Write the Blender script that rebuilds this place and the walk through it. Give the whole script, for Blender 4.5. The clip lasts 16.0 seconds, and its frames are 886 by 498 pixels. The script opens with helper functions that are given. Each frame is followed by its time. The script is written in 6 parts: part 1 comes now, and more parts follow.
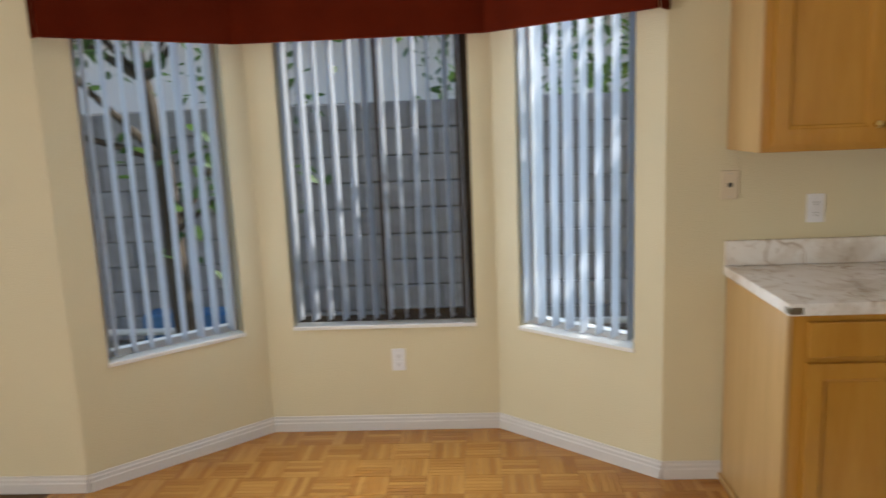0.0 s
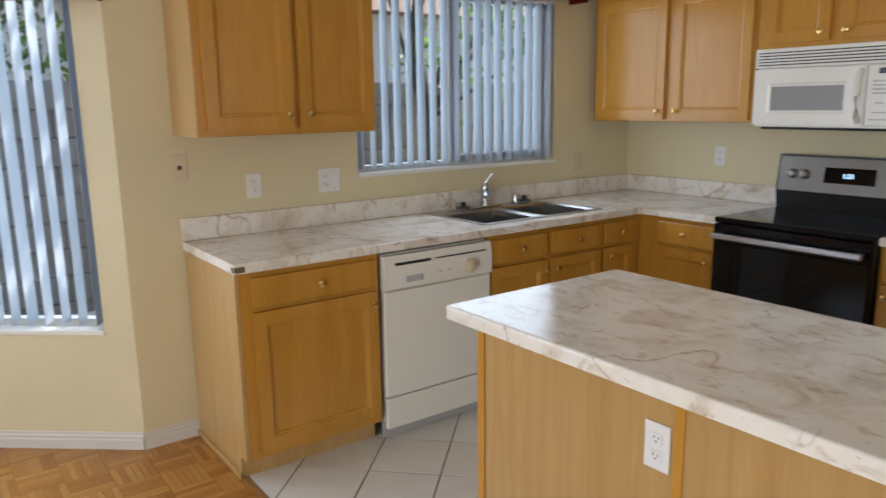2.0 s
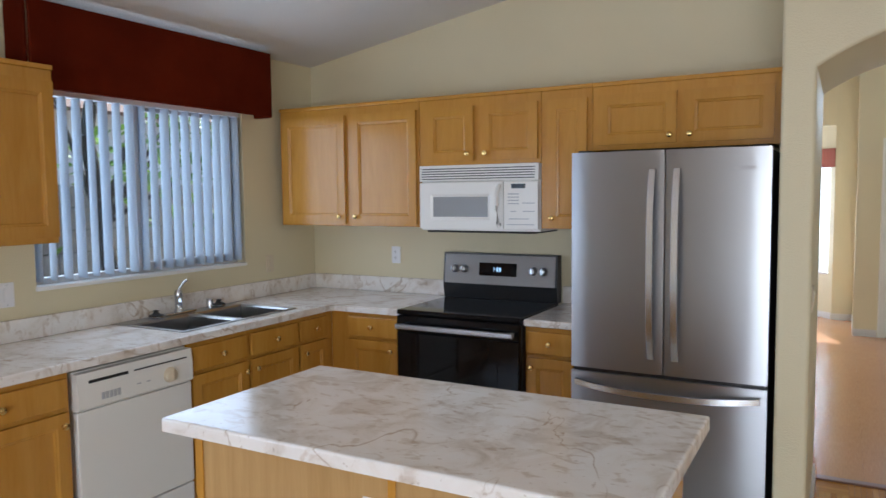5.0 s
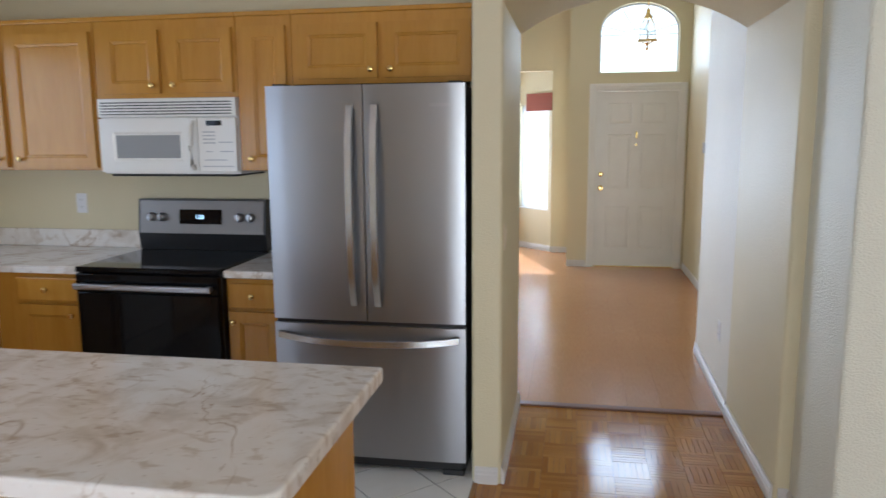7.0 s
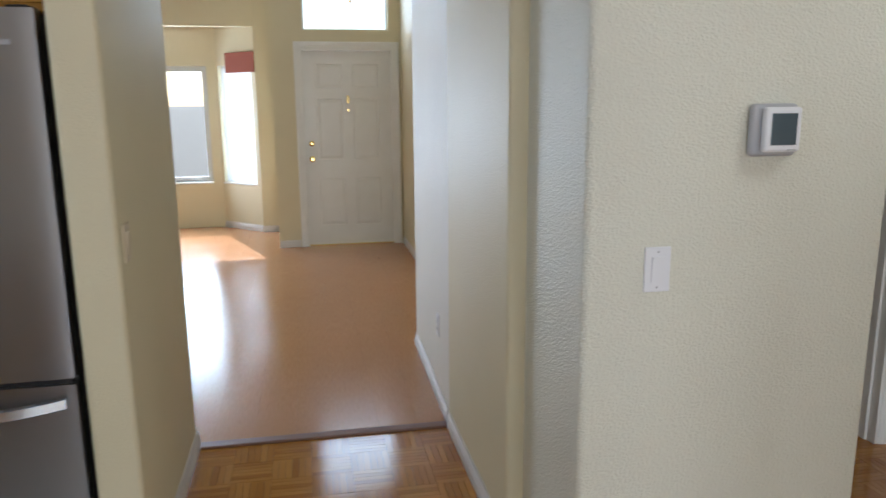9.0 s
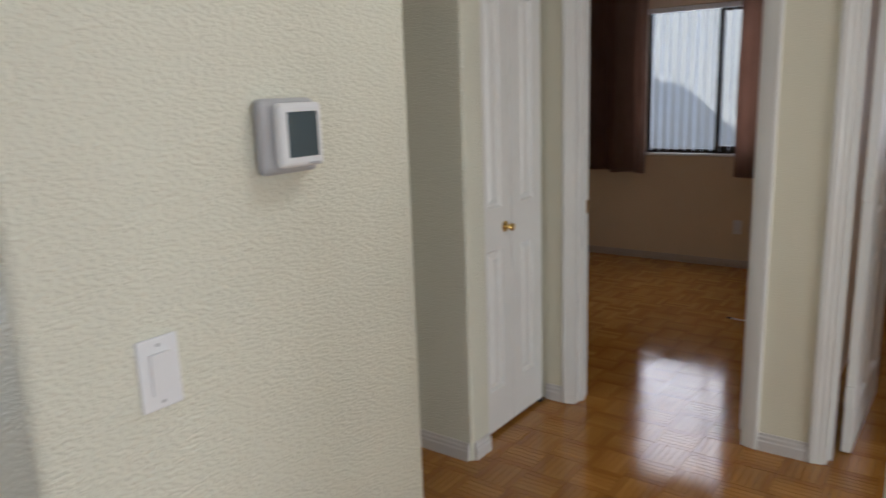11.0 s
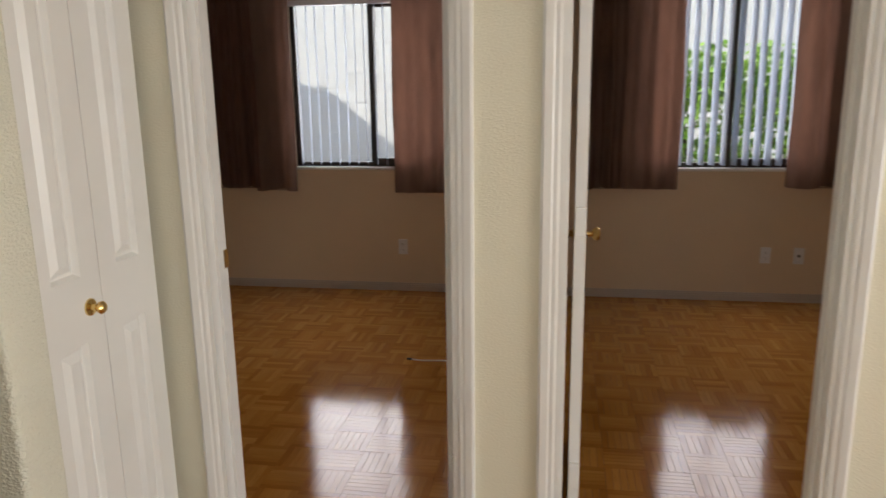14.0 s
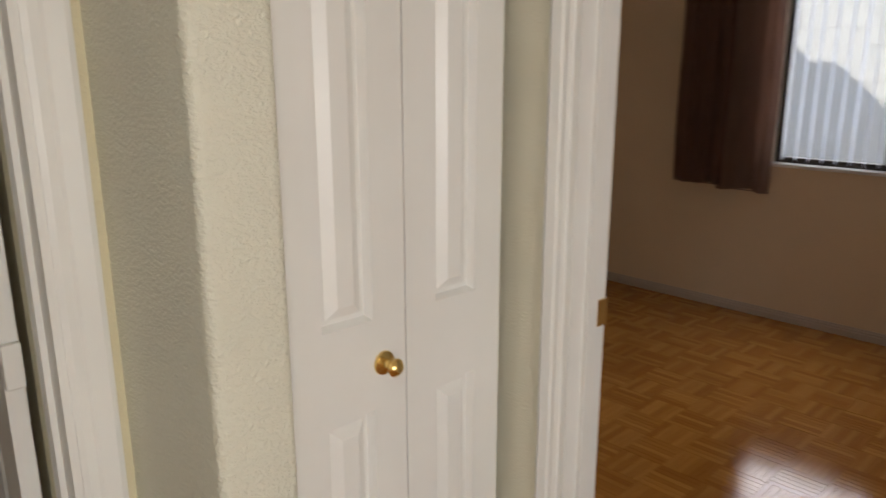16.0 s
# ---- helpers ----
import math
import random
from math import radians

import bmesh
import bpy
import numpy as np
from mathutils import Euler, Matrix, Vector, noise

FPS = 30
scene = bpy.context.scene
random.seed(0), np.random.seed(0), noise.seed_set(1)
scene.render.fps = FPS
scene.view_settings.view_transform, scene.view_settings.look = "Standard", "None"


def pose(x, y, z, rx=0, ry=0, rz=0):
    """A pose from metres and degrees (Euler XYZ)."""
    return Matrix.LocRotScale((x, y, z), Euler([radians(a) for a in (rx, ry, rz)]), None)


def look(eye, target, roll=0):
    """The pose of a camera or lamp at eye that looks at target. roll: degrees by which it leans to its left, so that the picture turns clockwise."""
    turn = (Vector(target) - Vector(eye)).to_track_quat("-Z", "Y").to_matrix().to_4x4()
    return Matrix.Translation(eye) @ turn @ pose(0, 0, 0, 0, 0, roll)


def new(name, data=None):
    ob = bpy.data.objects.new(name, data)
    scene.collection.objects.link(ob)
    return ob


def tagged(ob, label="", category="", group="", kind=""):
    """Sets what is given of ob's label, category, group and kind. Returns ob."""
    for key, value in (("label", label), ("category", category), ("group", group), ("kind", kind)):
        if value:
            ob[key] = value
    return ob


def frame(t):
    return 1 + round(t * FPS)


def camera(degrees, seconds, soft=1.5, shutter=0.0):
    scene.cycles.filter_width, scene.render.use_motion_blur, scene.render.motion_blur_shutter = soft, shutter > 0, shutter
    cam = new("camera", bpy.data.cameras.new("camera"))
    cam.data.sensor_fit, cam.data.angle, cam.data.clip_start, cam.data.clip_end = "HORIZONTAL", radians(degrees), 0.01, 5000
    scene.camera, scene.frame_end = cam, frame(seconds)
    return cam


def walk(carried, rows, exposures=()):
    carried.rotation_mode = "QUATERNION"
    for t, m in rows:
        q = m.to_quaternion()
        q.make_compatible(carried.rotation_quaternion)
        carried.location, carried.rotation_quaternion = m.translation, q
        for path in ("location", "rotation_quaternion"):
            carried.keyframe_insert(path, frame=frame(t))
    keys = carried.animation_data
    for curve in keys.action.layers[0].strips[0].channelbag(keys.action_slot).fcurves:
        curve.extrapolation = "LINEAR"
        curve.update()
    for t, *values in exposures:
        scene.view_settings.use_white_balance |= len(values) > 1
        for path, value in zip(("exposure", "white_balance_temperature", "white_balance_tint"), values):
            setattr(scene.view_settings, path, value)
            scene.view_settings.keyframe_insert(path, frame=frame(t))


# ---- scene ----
cam = camera(62.7, 16.0, shutter=0.4)
PATH = [
    (0, (0.41, 0.101, 1.538), (0.305, 2.068, 1.192), -2.3),
    (0.5, (0.407, 0.041, 1.529), (0.715, 1.985, 1.174), -2.5),
    (1, (0.445, -0.052, 1.502), (1.095, 1.807, 1.154), -2.1),
    (1.5, (0.479, -0.154, 1.506), (1.413, 1.573, 1.127), -1.3),
    (2, (0.453, -0.221, 1.504), (1.607, 1.365, 1.112), -0.8),
    (2.5, (0.379, -0.21, 1.502), (1.707, 1.237, 1.124), -1.4),
    (3, (0.29, -0.218, 1.524), (1.751, 1.104, 1.179), -1.5),
    (3.2, (0.271, -0.233, 1.537), (1.775, 1.045, 1.212), -1.4),
    (5.3, (0.219, -0.33, 1.579), (1.997, 0.574, 1.432), -1.1),
    (5.5, (0.221, -0.338, 1.577), (2.023, 0.516, 1.413), -1.4),
    (6, (0.276, -0.375, 1.567), (2.136, 0.324, 1.344), -1.8),
    (6.5, (0.405, -0.457, 1.564), (2.316, 0.063, 1.288), -1.1),
    (7, (0.553, -0.502, 1.555), (2.498, -0.153, 1.245), -0.4),
    (7.5, (0.763, -0.476, 1.541), (2.727, -0.325, 1.198), -0.9),
    (8, (0.988, -0.496, 1.532), (2.953, -0.549, 1.161), -1.2),
    (8.2, (1.087, -0.543, 1.527), (3.046, -0.66, 1.142), -0.9),
    (10.3, (1.933, -0.927, 1.514), (3.569, -2.01, 1.124), -2.0),
    (10.5, (2.001, -0.939, 1.512), (3.514, -2.186, 1.113), -2.2),
    (11, (2.106, -1.01, 1.508), (3.268, -2.582, 1.084), -2.0),
    (11.5, (2.187, -1.136, 1.507), (3.049, -2.89, 1.079), -0.7),
    (12, (2.283, -1.245, 1.508), (2.872, -3.112, 1.1), -0.8),
    (12.5, (2.376, -1.376, 1.498), (2.701, -3.309, 1.1), -1.7),
    (13, (2.406, -1.539, 1.502), (2.603, -3.487, 1.095), -1.1),
    (13.5, (2.445, -1.743, 1.492), (2.654, -3.688, 1.074), -0.5),
    (14, (2.484, -1.958, 1.491), (2.8, -3.885, 1.058), -0.8),
    (14.5, (2.505, -2.208, 1.499), (3.069, -4.076, 1.061), -0.1),
    (15, (2.604, -2.438, 1.475), (3.369, -4.226, 1.009), 0.2),
    (15.5, (2.674, -2.631, 1.468), (3.746, -4.247, 0.98), -0.8),
    (16, (2.722, -2.844, 1.471), (4.119, -4.19, 0.986), -0.1),
]
walk(cam, [(t, look(eye, target, roll)) for t, eye, target, roll in PATH],
     [(0, 0.85, 6200, 10), (1.5, 0.9, 6100, 10), (3, 1.08, 5900, 10), (5.5, 0.96, 5450, 12), (8, 0.85, 5600, 11), (10.5, 0.66, 5400, 10), (11, 0.8, 5700, 10), (12.5, 1.14, 5750, 11), (14.5, 1.28, 6400, 11), (16, 1.28, 6300, 12)])

# ---- light ----
SUN_EL, SUN_AZ = radians(39), radians(20)        # azimuth counted from +x towards +y
sun_way = Vector((math.cos(SUN_EL) * math.cos(SUN_AZ), math.cos(SUN_EL) * math.sin(SUN_AZ), math.sin(SUN_EL)))
world = bpy.data.worlds.new("world")
scene.world = world
world.use_nodes = True
wn = world.node_tree.nodes
sky = wn.new("ShaderNodeTexSky")
sky.sky_type = "NISHITA"
sky.sun_disc = False
sky.sun_elevation = SUN_EL
sky.sun_rotation = math.pi / 2 - SUN_AZ
world.node_tree.links.new(sky.outputs[0], wn["Background"].inputs[0])
wn["Background"].inputs[1].default_value = 0.15
sun = new("sun", bpy.data.lights.new("sun", "SUN"))
sun.data.energy, sun.data.angle, sun.data.color = 4.5, radians(0.5), (1.0, 0.94, 0.84)
sun.matrix_world = look(sun_way * 30, (0, 0, 0))


def window_light(name, m, w, h, watts, color=(0.78, 0.89, 1.0)):
    """Skylight entering by an opening: an area lamp in the opening's plane."""
    data = bpy.data.lights.new(name, "AREA")
    data.shape, data.size, data.size_y, data.energy, data.color = "RECTANGLE", w, h, watts, color
    ob = new(name, data)
    ob.matrix_world = m
    return ob


hall_lamp = new("hall_lamp", bpy.data.lights.new("hall_lamp", "AREA"))
hall_lamp.data.shape, hall_lamp.data.size, hall_lamp.data.energy, hall_lamp.data.color = "DISK", 0.30, 3.1, (1.0, 0.97, 0.88)
hall_lamp.matrix_world = pose(2.35, -2.45, 2.355)


# ---- materials ----
def material(name, color, rough=0.6, metal=0.0, spec=0.5):
    m = bpy.data.materials.new(name)
    m.use_nodes = True
    b = m.node_tree.nodes["Principled BSDF"]
    b.inputs["Base Color"].default_value = (*color, 1)
    b.inputs["Roughness"].default_value = rough
    b.inputs["Metallic"].default_value = metal
    b.inputs["Specular IOR Level"].default_value = spec
    return m


def nodes(m):
    return m.node_tree.nodes, m.node_tree.links, m.node_tree.nodes["Principled BSDF"]


def coords(m, scale=(1, 1, 1), uv=False):
    n, l, b = nodes(m)
    c, mp = n.new("ShaderNodeTexCoord"), n.new("ShaderNodeMapping")
    mp.inputs["Scale"].default_value = scale
    l.new(c.outputs["UV" if uv else "Object"], mp.inputs[0])
    return mp.outputs[0]


def place(m):
    """The place in the world, so that repeated pieces differ."""
    return nodes(m)[0].new("ShaderNodeNewGeometry").outputs["Position"]


def noise_tex(m, vec, scale, detail=4, rough=0.55, distort=0.0):
    n, l, b = nodes(m)
    t = n.new("ShaderNodeTexNoise")
    t.inputs["Scale"].default_value, t.inputs["Detail"].default_value = scale, detail
    t.inputs["Roughness"].default_value, t.inputs["Distortion"].default_value = rough, distort
    l.new(vec, t.inputs["Vector"])
    return t.outputs["Fac"]


def ramp(m, fac, stops):
    n, l, b = nodes(m)
    r = n.new("ShaderNodeValToRGB")
    e = r.color_ramp.elements
    while len(e) < len(stops):
        e.new(0.5)
    for el, (p, c) in zip(e, stops):
        el.position, el.color = p, (*c, 1) if len(c) == 3 else c
    l.new(fac, r.inputs[0])
    return r.outputs[0]


def mix(m, a, c, fac, mode="MIX"):
    n, l, b = nodes(m)
    x = n.new("ShaderNodeMix")
    x.data_type, x.blend_type = "RGBA", mode
    for s, v in (("Factor", fac), ("A", a), ("B", c)):
        sock = [i for i in x.inputs if i.name == s and (i.type == "RGBA" or (s == "Factor" and i.type == "VALUE"))][0]
        if isinstance(v, (int, float)):
            sock.default_value = v
        elif isinstance(v, tuple):
            sock.default_value = (*v, 1)
        else:
            l.new(v, sock)
    return [o for o in x.outputs if o.type == "RGBA"][0]


def bump(m, fac, strength, dist):
    n, l, b = nodes(m)
    u = n.new("ShaderNodeBump")
    u.inputs["Strength"].default_value, u.inputs["Distance"].default_value = strength, dist
    l.new(fac, u.inputs["Height"])
    l.new(u.outputs[0], b.inputs["Normal"])


def tint(m, sock):
    n, l, b = nodes(m)
    l.new(sock, b.inputs["Base Color"])


def wall_paint(name, color, rough=0.55, relief=0.5):
    m = material(name, color, rough)
    v = coords(m)
    big = noise_tex(m, v, 1.1, 3)
    dark = tuple(c * 0.93 for c in color)
    tint(m, ramp(m, big, [(0.3, dark), (0.7, color)]))
    skip = noise_tex(m, coords(m, (1, 1, 1.5)), 115, 2, 0.45, 0.1)
    bump(m, ramp(m, skip, [(0.38, (0, 0, 0)), (0.66, (1, 1, 1))]), relief, 0.0016 if relief < 0.7 else 0.0021)
    return m


def wood(name, light, dark, rough=0.35, along=(14, 14, 0.9), island=False):
    m = material(name, light, rough)
    v = coords(m, along)
    n, l, b = nodes(m)
    grain = noise_tex(m, v, 2.2, 6, 0.6, 0.8)
    c = ramp(m, grain, [(0.25, dark), (0.5, tuple((a + d) / 2 for a, d in zip(light, dark))), (0.75, light)])
    fine = noise_tex(m, coords(m, tuple(a * 6 for a in along)), 3, 2)
    c = mix(m, c, ramp(m, fine, [(0.35, (0.88, 0.84, 0.80)), (0.6, (1, 1, 1))]), 0.3, "MULTIPLY")
    info = n.new("ShaderNodeObjectInfo")
    c = mix(m, c, ramp(m, info.outputs["Random"], [(0, (0.93, 0.92, 0.9)), (1, (1, 1, 1))]), 1.0, "MULTIPLY")
    tint(m, c)
    bump(m, grain, 0.08, 0.001)
    return m


CREAM = wall_paint("cream_wall_paint", (0.71, 0.635, 0.425), 0.5, 0.4)
CREAM_HALL = wall_paint("cream_hall_paint", (0.755, 0.74, 0.615), 0.45, 0.75)
CREAM_DOORS = wall_paint("cream_smooth_paint", (0.83, 0.79, 0.63), 0.45, 0.3)
PALE = wall_paint("pale_passage_paint", (0.80, 0.77, 0.69), 0.45, 0.75)
CREAM_BED = wall_paint("beige_bedroom_paint", (0.74, 0.60, 0.42))
CEILING = wall_paint("ceiling_paint", (0.80, 0.78, 0.74), 0.8, 0.6)
WHITE = material("white_trim_paint", (0.80, 0.785, 0.745), 0.32)
tint(WHITE, ramp(WHITE, noise_tex(WHITE, coords(WHITE), 3.0), [(0.3, (0.77, 0.755, 0.715)), (0.7, (0.82, 0.81, 0.775))]))
TRIM = wall_paint("greyed_white_trim", (0.68, 0.65, 0.62), 0.4, 0.1)
TRIM_BED = wall_paint("greyed_trim_paint", (0.50, 0.43, 0.37), 0.5, 0.1)
MAPLE = wood("maple_cabinet", (0.58, 0.30, 0.05), (0.48, 0.222, 0.028), 0.22, (7, 7, 0.8))
MAPLE_SIDE = wood("maple_veneer_side", (0.57, 0.37, 0.155), (0.44, 0.265, 0.092), 0.32, (10, 10, 0.6))
BRASS = material("brass", (0.80, 0.58, 0.22), 0.22, 1.0)
SATIN = material("satin_steel", (0.66, 0.66, 0.66), 0.26, 1.0)
CHROME = material("chrome", (0.50, 0.51, 0.53), 0.14, 1.0)
STEEL = material("brushed_steel", (0.41, 0.415, 0.43), 0.31, 1.0)
PANEL_STEEL = material("dark_satin_steel", (0.20, 0.185, 0.17), 0.36, 1.0)
sv = coords(STEEL, (220, 220, 1.2))
bump(STEEL, noise_tex(STEEL, sv, 4, 3), 0.10, 0.0004)
sn, sl, sb = nodes(STEEL)
st_ = sn.new("ShaderNodeTangent")
st_.direction_type, st_.axis = "RADIAL", "Z"
sl.new(st_.outputs[0], sb.inputs["Tangent"])
sb.inputs["Anisotropic"].default_value, sb.inputs["Anisotropic Rotation"].default_value = 0.7, 0.25
SINK_STEEL = material("sink_steel", (0.38, 0.375, 0.37), 0.28, 1.0)
bump(SINK_STEEL, noise_tex(SINK_STEEL, coords(SINK_STEEL, (4, 300, 4)), 3), 0.08, 0.0004)
BLACK_GLASS = material("black_glass", (0.005, 0.005, 0.006), 0.06, 0.0, 0.2)
BLACK = material("black_plastic", (0.015, 0.015, 0.016), 0.35)
DARK = material("dark_rubber", (0.02, 0.02, 0.02), 0.7)
PLASTIC = material("white_plastic", (0.80, 0.80, 0.81), 0.3)
APPLIANCE = material("white_enamel", (0.82, 0.80, 0.75), 0.22)
IVORY = material("ivory_plastic", (0.66, 0.56, 0.40), 0.4)
GREY_PLASTIC = material("grey_plastic", (0.45, 0.45, 0.46), 0.45)
LCD = material("lcd_screen", (0.05, 0.075, 0.09), 0.15)
MESH_GLASS = material("microwave_window", (0.30, 0.31, 0.32), 0.12)
BRONZE = material("bronze_window_frame", (0.055, 0.045, 0.036), 0.4, 0.4)
ALU = material("white_window_frame", (0.62, 0.62, 0.62), 0.4)
RED = material("dark_red_fabric", (0.115, 0.018, 0.010), 0.9, 0.0, 0.05)
tint(RED, ramp(RED, noise_tex(RED, coords(RED), 3), [(0.3, (0.078, 0.008, 0.002)), (0.7, (0.115, 0.013, 0.003))]))
bump(RED, noise_tex(RED, coords(RED, (500, 500, 500)), 1), 0.3, 0.0006)


def cloth(name, a, b_, thin):
    """Woven cloth that lets a little light through."""
    m = material(name, a, 0.85)
    n, l, b = nodes(m)
    c = ramp(m, noise_tex(m, coords(m, (3, 3, 1)), 4), [(0.3, a), (0.7, b_)])
    tint(m, c)
    bump(m, noise_tex(m, coords(m, (700, 700, 700)), 1), 0.25, 0.0005)
    t, x = n.new("ShaderNodeBsdfTranslucent"), n.new("ShaderNodeMixShader")
    l.new(c, t.inputs[0])
    x.inputs[0].default_value = thin
    l.new(b.outputs[0], x.inputs[1]), l.new(t.outputs[0], x.inputs[2]), l.new(x.outputs[0], n["Material Output"].inputs[0])
    return m


CURTAIN = cloth("brown_curtain", (0.215, 0.138, 0.102), (0.27, 0.175, 0.132), 0.07)
CURTAIN_DARK = cloth("dark_brown_curtain", (0.185, 0.10, 0.072), (0.23, 0.127, 0.092), 0.07)
SHEER = cloth("white_sheer", (0.75, 0.74, 0.72), (0.8, 0.79, 0.77), 0.6)
GROUT = material("grey_grout", (0.20, 0.19, 0.18), 0.9)
DIGIT = material("clock_digits", (0.1, 0.4, 0.9), 0.4)
db = DIGIT.node_tree.nodes["Principled BSDF"]
db.inputs["Emission Color"].default_value, db.inputs["Emission Strength"].default_value = (0.55, 0.8, 1.0, 1), 1.4
GLOW = material("frosted_diffuser", (0.8, 0.8, 0.78), 0.5)
gb = GLOW.node_tree.nodes["Principled BSDF"]
gb.inputs["Emission Color"].default_value, gb.inputs["Emission Strength"].default_value = (1.0, 0.98, 0.92, 1), 2.0
INK = material("grey_ink", (0.42, 0.42, 0.43), 0.6)

GLASS = bpy.data.materials.new("window_glass")
GLASS.use_nodes = True
gn, gl = GLASS.node_tree.nodes, GLASS.node_tree.links
gt, gg, gm, gf = gn.new("ShaderNodeBsdfTransparent"), gn.new("ShaderNodeBsdfGlossy"), gn.new("ShaderNodeMixShader"), gn.new("ShaderNodeMath")
glw = gn.new("ShaderNodeLayerWeight")
gf.operation = "MULTIPLY"
gf.inputs[1].default_value = 0.25
gl.new(glw.outputs["Facing"], gf.inputs[0])
gg.inputs["Roughness"].default_value = 0.02
gt.inputs[0].default_value = (0.93, 0.95, 0.94, 1)
gl.new(gf.outputs[0], gm.inputs[0]), gl.new(gt.outputs[0], gm.inputs[1]), gl.new(gg.outputs[0], gm.inputs[2])
gl.new(gm.outputs[0], gn["Material Output"].inputs[0])

SLAT = bpy.data.materials.new("vinyl_slat")
SLAT.use_nodes = True
n_, l_ = SLAT.node_tree.nodes, SLAT.node_tree.links
tr, ms = n_.new("ShaderNodeBsdfTranslucent"), n_.new("ShaderNodeMixShader")
tr.inputs[0].default_value = (0.60, 0.69, 0.82, 1)
pb = n_["Principled BSDF"]
pb.inputs["Base Color"].default_value, pb.inputs["Roughness"].default_value = (0.56, 0.585, 0.62, 1), 0.42
ms.inputs[0].default_value = 0.38
l_.new(pb.outputs[0], ms.inputs[1]), l_.new(tr.outputs[0], ms.inputs[2]), l_.new(ms.outputs[0], n_["Material Output"].inputs[0])


def counter_laminate():
    m = material("marbled_laminate", (0.74, 0.68, 0.60), 0.17)
    v = coords(m)
    cloud = noise_tex(m, v, 5.0, 6, 0.62, 0.8)
    c = ramp(m, cloud, [(0.30, (0.60, 0.53, 0.45)), (0.42, (0.73, 0.67, 0.60)), (0.52, (0.83, 0.79, 0.74)), (0.72, (0.87, 0.85, 0.82))])
    spot = noise_tex(m, coords(m, (1.9, 0.9, 1)), 15, 4, 0.5, 0.5)
    c = mix(m, c, ramp(m, spot, [(0.57, (1, 1, 1)), (0.66, (0.76, 0.69, 0.62))]), 0.8, "MULTIPLY")
    fleck = noise_tex(m, coords(m, (1.5, 1, 1)), 46, 2, 0.5, 0.2)
    c = mix(m, c, ramp(m, fleck, [(0.66, (1, 1, 1)), (0.72, (0.62, 0.55, 0.49))]), 0.6, "MULTIPLY")
    broken = ramp(m, noise_tex(m, v, 3.2, 2), [(0.46, (0, 0, 0)), (0.56, (1, 1, 1))])
    vein = noise_tex(m, coords(m, (1.0, 1.5, 1)), 1.7, 4, 0.5, 0.5)
    line = ramp(m, vein, [(0.494, (0, 0, 0)), (0.5, (0.85, 0.85, 0.85)), (0.506, (0, 0, 0))])
    c = mix(m, c, (0.43, 0.32, 0.22), mix(m, line, broken, 1.0, "MULTIPLY"))
    tint(m, c)
    return m


LAMINATE = counter_laminate()
CHIP = wood("worn_chipboard", (0.21, 0.165, 0.10), (0.08, 0.065, 0.04), 0.8, (30, 30, 30))


def slat_wood(name, a, b_, c_, rough, obj=False, vary=0.87):
    """Strip flooring: tone per strip, grain along the strip's UV."""
    m = material(name, a, rough)
    n, l, b = nodes(m)
    geo = n.new("ShaderNodeNewGeometry")
    c = ramp(m, geo.outputs["Random Per Island"], [(0.0, a), (0.5, b_), (1.0, c_)])
    g = noise_tex(m, coords(m, (5, 90, 1), uv=True), 2.0, 5, 0.6, 0.4)
    c = mix(m, c, ramp(m, g, [(0.3, (0.80, 0.75, 0.70)), (0.65, (1, 1, 1))]), 0.85, "MULTIPLY")
    wear = noise_tex(m, place(m), 1.3, 4)
    c = mix(m, c, ramp(m, noise_tex(m, place(m), 0.7, 3), [(0.3, (0.93, 0.91, 0.89)), (0.7, (1, 1, 1))]), 1.0, "MULTIPLY")
    if obj:
        info = n.new("ShaderNodeObjectInfo")
        c = mix(m, c, ramp(m, info.outputs["Random"], [(0, (vary, vary, vary)), (1, (1, 1, 1))]), 1.0, "MULTIPLY")
    tint(m, c)
    l.new(ramp(m, wear, [(0.3, (rough * 0.75,) * 3), (0.7, (rough * 1.35,) * 3)]), b.inputs["Roughness"])
    bump(m, g, 0.06, 0.0006)
    return m


PARQUET = slat_wood("oak_parquet", (0.39, 0.165, 0.030), (0.49, 0.222, 0.043), (0.58, 0.285, 0.062), 0.11, True)
PLANK = slat_wood("orange_laminate_plank", (0.515, 0.26, 0.12), (0.52, 0.265, 0.123), (0.525, 0.27, 0.126), 0.2, True, 0.98)
TILE = material("white_ceramic", (0.82, 0.80, 0.76), 0.25)
tn, tl, tb = nodes(TILE)
ti = tn.new("ShaderNodeObjectInfo")
tc = ramp(TILE, noise_tex(TILE, place(TILE), 6, 5), [(0.3, (0.78, 0.76, 0.72)), (0.7, (0.85, 0.84, 0.81))])
tint(TILE, mix(TILE, tc, ramp(TILE, ti.outputs["Random"], [(0, (0.94, 0.94, 0.93)), (1, (1, 1, 1))]), 1.0, "MULTIPLY"))
LAM_BASE = material("laminate_joint", (0.33, 0.165, 0.075), 0.5)
SUBFLOOR = material("dark_joint", (0.16, 0.085, 0.035), 0.8)

